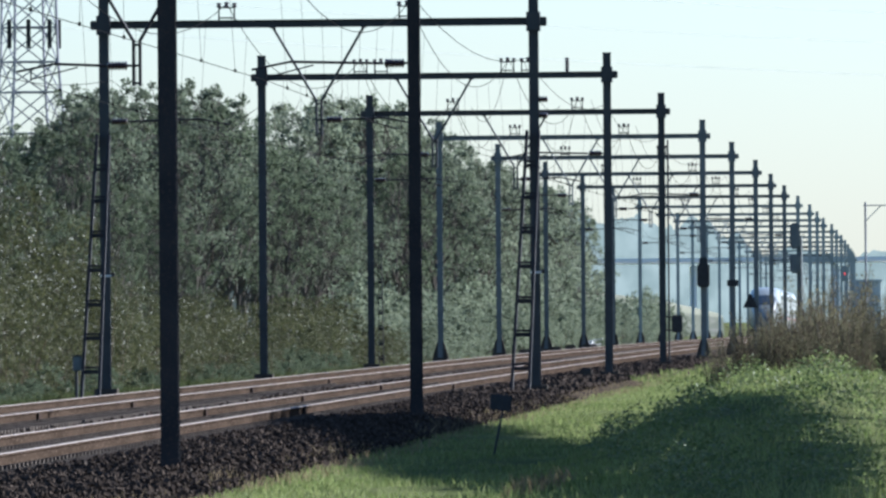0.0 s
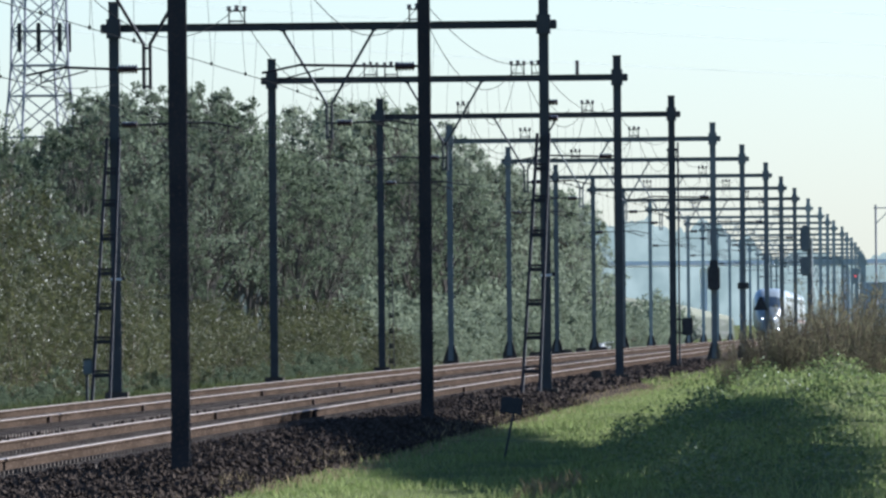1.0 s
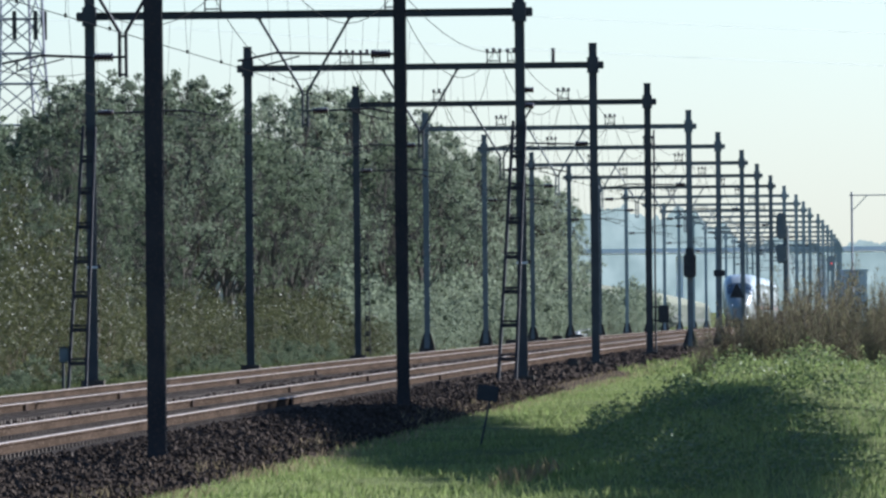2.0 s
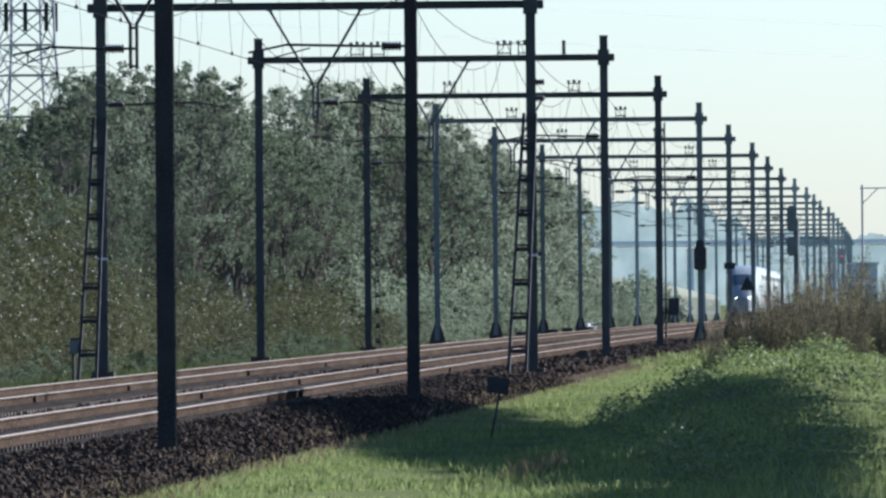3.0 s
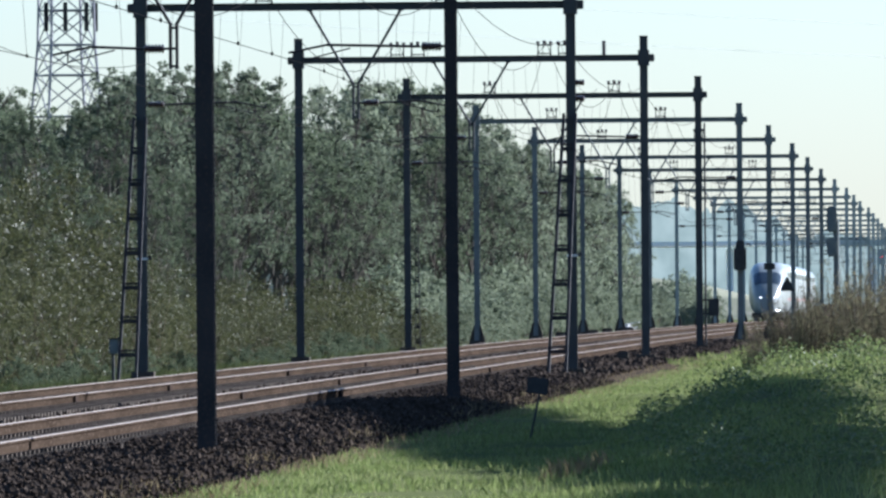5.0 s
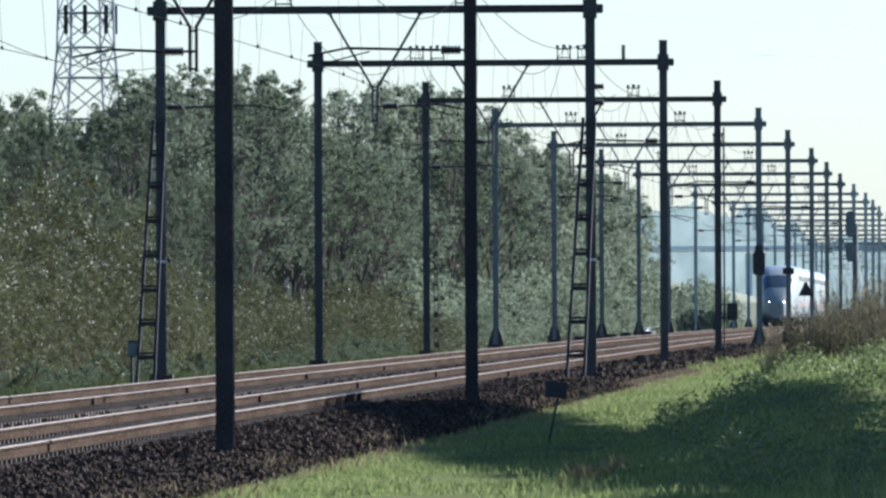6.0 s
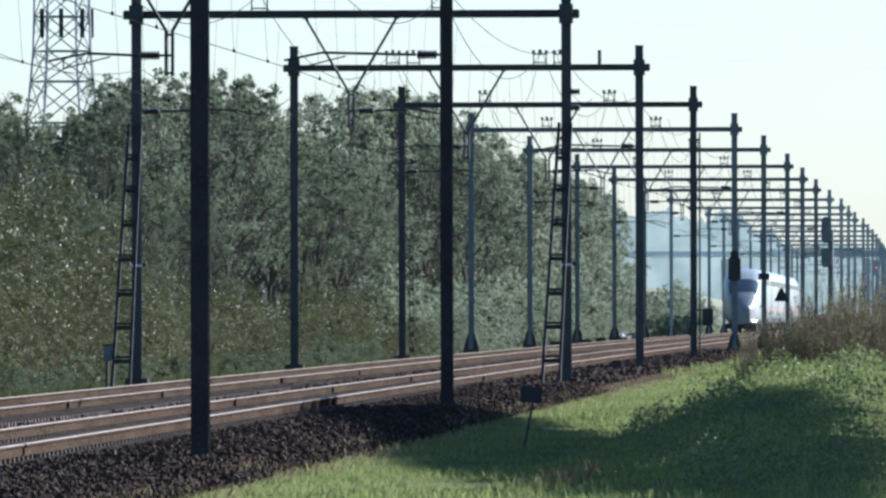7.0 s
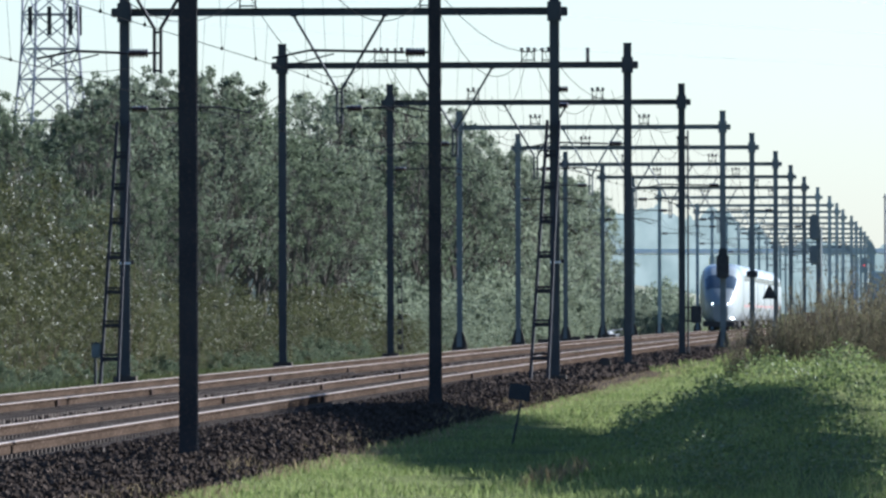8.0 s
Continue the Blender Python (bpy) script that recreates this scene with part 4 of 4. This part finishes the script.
# ---- far things ----
def pylon(x, y):
    p = empty("lattice_pylon", pose(x, y, -0.5, 0, 0, 20), "grey steel lattice pylon with panel antennas behind the wood", "pylon")
    lev = [(0, 3.4), (6, 2.9), (11, 2.4), (15.2, 2.05), (18.2, 1.8), (20.4, 1.65), (22.9, 1.6), (25.5, 1.55), (30, 1.2), (36, 0.4)]
    for sx in (-1, 1):
        for sy in (-1, 1):
            wire("leg", [(sx * w, sy * w, z) for z, w in lev], 0.1, p, PYLON)
    for (z0, w0), (z1, w1) in zip(lev, lev[1:]):
        for k in range(4):
            q = pose(0, 0, 0, 0, 0, 90 * k)
            zm, wm = (z0 + z1) / 2, (w0 + w1) / 2
            for pts, r in (([(-w0, w0, z0), (w1, w1, z1)], 0.05), ([(w0, w0, z0), (-w1, w1, z1)], 0.05), ([(-w1, w1, z1), (w1, w1, z1)], 0.065),
                           ([(-wm, wm, zm), (0, wm, z1)], 0.03)):
                wire("lattice_bar", [q @ Vector(c) for c in pts], r, p, PYLON)
    for dx, dy in ((-1.9, -1.2), (-0.7, -2.0), (0.9, -2.0), (2.0, -0.8)):
        a = part("panel_antenna", box(bmesh.new(), (dx, dy, 22.4), (0.3, 0.18, 2.1), None, 0.04), SIGN, p, "dark panel antenna")
        part("bracket", rod(bmesh.new(), (dx, dy, 22.4), (dx * 0.8, dy * 0.8, 22.4), 0.05, 6), PYLON, a)


def equipment():
    """Signals, boxes, plates and signs along the line."""
    s = empty("line_signal", beside(409.8, 4.8, 0), "dark signal head seen from behind on a mast", "signal", "signals of the line")
    bm = bmesh.new()
    box(bm, (0, -0.3, 2.85), (0.46, 0.3, 0.85), None, 0.05)
    part("signal_head", bm, SIGN, s)
    bm = bmesh.new()
    box(bm, (0, -0.16, 3.35), (0.3, 0.2, 0.3), None, 0.03)
    part("hood", bm, SIGN, s)
    c = empty("control_box", beside(359.4, 4.62, 0), "grey control box on a bracket beside a mast", "control box")
    bm = bmesh.new()
    box(bm, (0.46, -0.2, 1.15), (0.34, 0.3, 0.55), None, 0.03)
    part("box", bm, SIGN, c)
    for z in (1.38, 0.95):
        bm = bmesh.new()
        rod(bm, (0.08, -0.1, z), (0.6, -0.2, z), 0.025, 6)
        part("bracket", bm, SIGN, c)
    bm = bmesh.new()
    rod(bm, (0.2, -0.12, -0.3), (0.2, -0.12, 7.0), 0.03, 8)
    part("conduit", bm, SIGN, c)
    d = empty("mast_plate", beside(462.5, 4.815, 0), "small dark plate fixed to a mast", "plate", "plates on masts")
    bm = bmesh.new()
    box(bm, (0, -0.16, 2.72), (0.46, 0.06, 0.26), None, 0.02)
    part("plate", bm, SIGN, d)
    g = empty("main_signal", beside(650, 4.98, 0), "tall railway signal seen from behind on its post", "signal", "signals of the line")
    bm = bmesh.new()
    # distant signals also wear the steels with haze in their colour
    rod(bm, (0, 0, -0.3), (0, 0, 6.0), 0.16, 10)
    part("post", bm, STEEL_HAZE2, g)
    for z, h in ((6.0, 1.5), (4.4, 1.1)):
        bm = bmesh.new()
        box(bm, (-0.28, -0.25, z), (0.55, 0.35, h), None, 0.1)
        part("signal_head", bm, STEEL_HAZE2, g)
    r = empty("far_signal", beside(880, 5.74, 0), "distant railway signal showing a red lamp", "signal", "signals of the line")
    bm = bmesh.new()
    rod(bm, (0, 0, -0.3), (0, 0, 5.0), 0.12, 8)
    part("post", bm, STEEL_HAZE3, r)
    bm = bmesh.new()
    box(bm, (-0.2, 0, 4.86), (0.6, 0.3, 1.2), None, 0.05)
    head = part("signal_head", bm, STEEL_HAZE3, r)
    bm = bmesh.new()
    bmesh.ops.create_uvsphere(bm, u_segments=12, v_segments=8, radius=0.05, matrix=pose(-0.2, -0.17, 4.86))
    part("lamp", bm, REDLAMP, head, "lit red lamp")
    w = empty("speed_board", beside(516, 4.5, 0), "dark triangular board on a mast seen from behind", "sign")
    bm = prism(bmesh.new(), [(-0.34, 0), (0.34, 0), (0.05, 0.62), (-0.05, 0.62)], -0.02, 0.02, Matrix.Translation((0.05, -0.16, 1.75)) @ pose(0, 0, 0, 90, 0, 0))
    part("board", bm, SIGN, w)
    part("bracket", rod(bmesh.new(), (0.05, -0.16, 1.95), (0.3, 0, 1.95), 0.025, 6), SIGN, w)
    # leaning sign in the grass
    sg = empty("marker_sign", pose(0.66, 152, -0.36, 0, 12, 4), "small dark marker sign leaning on a thin post in the grass", "sign")
    bm = bmesh.new()
    rod(bm, (0, 0, -0.1), (0, 0, 0.85), 0.016, 8)
    part("post", bm, SIGN, sg)
    bm = bmesh.new()
    box(bm, (0, -0.03, 0.72), (0.29, 0.03, 0.22), pose(0, 0, 0, 0, -4, 0), 0.008)
    part("plate", bm, SIGN, sg)


def distance():
    """Road viaduct across the line far ahead, a cabin, a far gantry post and the hazy country behind."""
    v = empty("road_viaduct", pose(90, 1900, 0), "pale concrete road viaduct across the far distance", "viaduct", kind="structure")
    bm = bmesh.new()
    box(bm, (0, 0, 9.35), (260, 12, 0.4), None, 0.1)
    part("deck", bm, VIADUCT, v)
    bm = bmesh.new()
    box(bm, (0, -6.2, 9.75), (260, 0.3, 0.7))
    part("parapet", bm, VIADUCT, v)
    for x in range(-120, 130, 24):
        bm = bmesh.new()
        box(bm, (x, 0, 3.3), (1.0, 8, 11.2), None, 0.2)
        part("pier", bm, VIADUCT, v)
    for x0, x1, name in ((-200, 33, "embankment"), (150, 330, "embankment")):
        e = empty(name, Matrix(), "grassy embankment of the road ramp, paled for haze", "embankment", "road ramps", "structure")
        verts, faces, n = [], [], 40
        for i in range(n + 1):
            f = i / n
            x = x0 + (x1 - x0) * f
            t = (1 - f) if x0 < 0 else f
            top = 1.0 + 7.5 * min(1.0, t * 4.5) ** 0.8
            for dy, z in ((-24, -2.5), (-15, top * 0.5), (-6, top + 0.2 * noise.noise((x * 0.2, 0, 0))), (8, top), (24, -2.5)):
                verts.append((x, 1350 + dy + 1.2 * noise.noise((x * 0.15, dy, 0)), z))
        for i in range(n):
            for j in range(4):
                faces.append((i * 5 + j, (i + 1) * 5 + j, (i + 1) * 5 + j + 1, i * 5 + j + 1))
        part("slope", scatter_mesh("slope", verts, faces, RAMP), RAMP, e)
    c = empty("equipment_cabin", pose(33.8, 900, -1.2, 0, 0, 5), "blue-grey equipment cabin beside the line", "cabin")
    bm = bmesh.new()
    box(bm, (0, 0, 2.4), (1.8, 2.4, 4.8), None, 0.05)
    part("wall", bm, BOXGREY, c)
    bm = bmesh.new()
    box(bm, (0, 0, 4.9), (2.0, 2.6, 0.2), None, 0.03)
    part("roof", bm, BOXGREY, c)


def trackside():
    """A small junction box by a brace and a heap of pale boards beside the far track."""
    b = empty("junction_box", beside(244.5, -5.15, ground_z(244.5, -5.15) - 0.12), "small pale grey junction box on a short post", "junction box")
    part("post", rod(bmesh.new(), (0, 0, -0.1), (0, 0, 0.75), 0.035, 8), STEEL_HAZE1, b)
    part("housing", box(bmesh.new(), (0.02, 0, 0.9), (0.2, 0.14, 0.32), None, 0.02), STEEL_HAZE2, b)
    part("lid", box(bmesh.new(), (0.02, -0.01, 1.075), (0.24, 0.18, 0.03), None, 0.008), STEEL_HAZE1, b)
    rng = random.Random(71)
    h = empty("board_heap", beside(620, -6.0, ground_z(620, -6.0)), "heap of pale broken boards beside the track", "board heap")
    for k in range(16):
        m = pose(rng.gauss(0, 0.22), rng.gauss(0, 0.3), 0.06 + 0.035 * k, rng.uniform(-25, 25), rng.uniform(-32, 32), rng.uniform(0, 180))
        part("board", box(bmesh.new(), (0, 0, 0), (rng.uniform(0.5, 1.0), 0.14, 0.04), m, 0.006), PALE, h)


def far_post():
    g = empty("line_post", pose(18.7, 500, -0.5), "slender grey post with a long arm beyond the shrubs", "post")
    part("post", rod(bmesh.new(), (0, 0, 0), (0, 0, 6.75), 0.045, 8), PYLON, g)
    part("arm", rod(bmesh.new(), (-0.1, 0, 6.6), (3.2, 0, 6.6), 0.025, 6), PYLON, g)
    part("stay", rod(bmesh.new(), (0, 0, 5.9), (0.7, 0, 6.6), 0.02, 6), STEEL_HAZE3, g)


def backdrop():
    """Hazy woods on the skyline, far behind everything; the haze is painted as emission."""
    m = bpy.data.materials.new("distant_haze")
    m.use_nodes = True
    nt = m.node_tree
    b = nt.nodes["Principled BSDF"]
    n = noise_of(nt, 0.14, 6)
    # haze colours, given off by the sheet itself
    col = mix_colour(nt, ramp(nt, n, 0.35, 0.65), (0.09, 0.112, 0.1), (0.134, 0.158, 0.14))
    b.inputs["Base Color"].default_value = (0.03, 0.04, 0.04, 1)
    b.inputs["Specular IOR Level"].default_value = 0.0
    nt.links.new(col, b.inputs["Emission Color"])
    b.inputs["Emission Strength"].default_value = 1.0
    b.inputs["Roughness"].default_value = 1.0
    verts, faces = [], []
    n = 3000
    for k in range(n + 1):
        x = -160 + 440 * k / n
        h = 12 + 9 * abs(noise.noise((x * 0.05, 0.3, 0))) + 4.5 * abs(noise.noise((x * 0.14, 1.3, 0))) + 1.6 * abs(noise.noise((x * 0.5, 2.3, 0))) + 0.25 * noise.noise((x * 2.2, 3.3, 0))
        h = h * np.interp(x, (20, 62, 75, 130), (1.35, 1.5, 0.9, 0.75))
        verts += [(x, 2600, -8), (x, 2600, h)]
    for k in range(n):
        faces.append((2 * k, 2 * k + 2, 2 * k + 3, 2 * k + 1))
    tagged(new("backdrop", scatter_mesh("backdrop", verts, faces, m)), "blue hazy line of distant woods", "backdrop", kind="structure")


# ---- build ----
ground()
backdrop()
distance()
rail_bars()
for i, (y, r, l) in enumerate(PORTALS):
    portal(i, y, r, l)
brace(247.2, 4.715, -0.24)
brace(247.2, -4.7, -0.12)
brace(359.4, -4.66, 1.2, 3.5, 0.75, 0.4)
catenary()
feeder()
jumpers()
rail_joints()
power_lines()
mast_fittings()
TRAIN += train()
equipment()
far_post()
trackside()
pylon(-29.9, 820)
wood()
bank_plants()
bramble_carpet()
pollards()
ballast()
blades("grass", "sunlit green grass on the verge", 92000, (99, 330, 5.7, 12), 0.085, 0.008, GRASS, 2)
blades("far_grass", "sunlit green grass on the verge farther along", 16000, (300, 700, 5.3, 14), 0.16, 0.03, GRASS, 12)
blades("rough_grass", "rough dull green weeds at the foot of the wood", 30000, (225, 420, -11, -5.6), 0.28, 0.012, WEED, 3)
blades("bank_grass", "tall rough grass between brambles on the bank", 21000, (98, 240, 8.6, 15), 0.15, 0.007, GRASS, 14)
blades("dry_weeds", "dry brown weeds standing in the shaded grass", 350, (115, 121, 9.1, 9.7), 0.16, 0.008, DRYGRASS, 15)
blades("dry_grass", "dry brown stalks at the ballast's edge", 3800, (100, 330, 5.3, 6.3), 0.14, 0.006, DRYGRASS, 4)
sleepers()
motions()
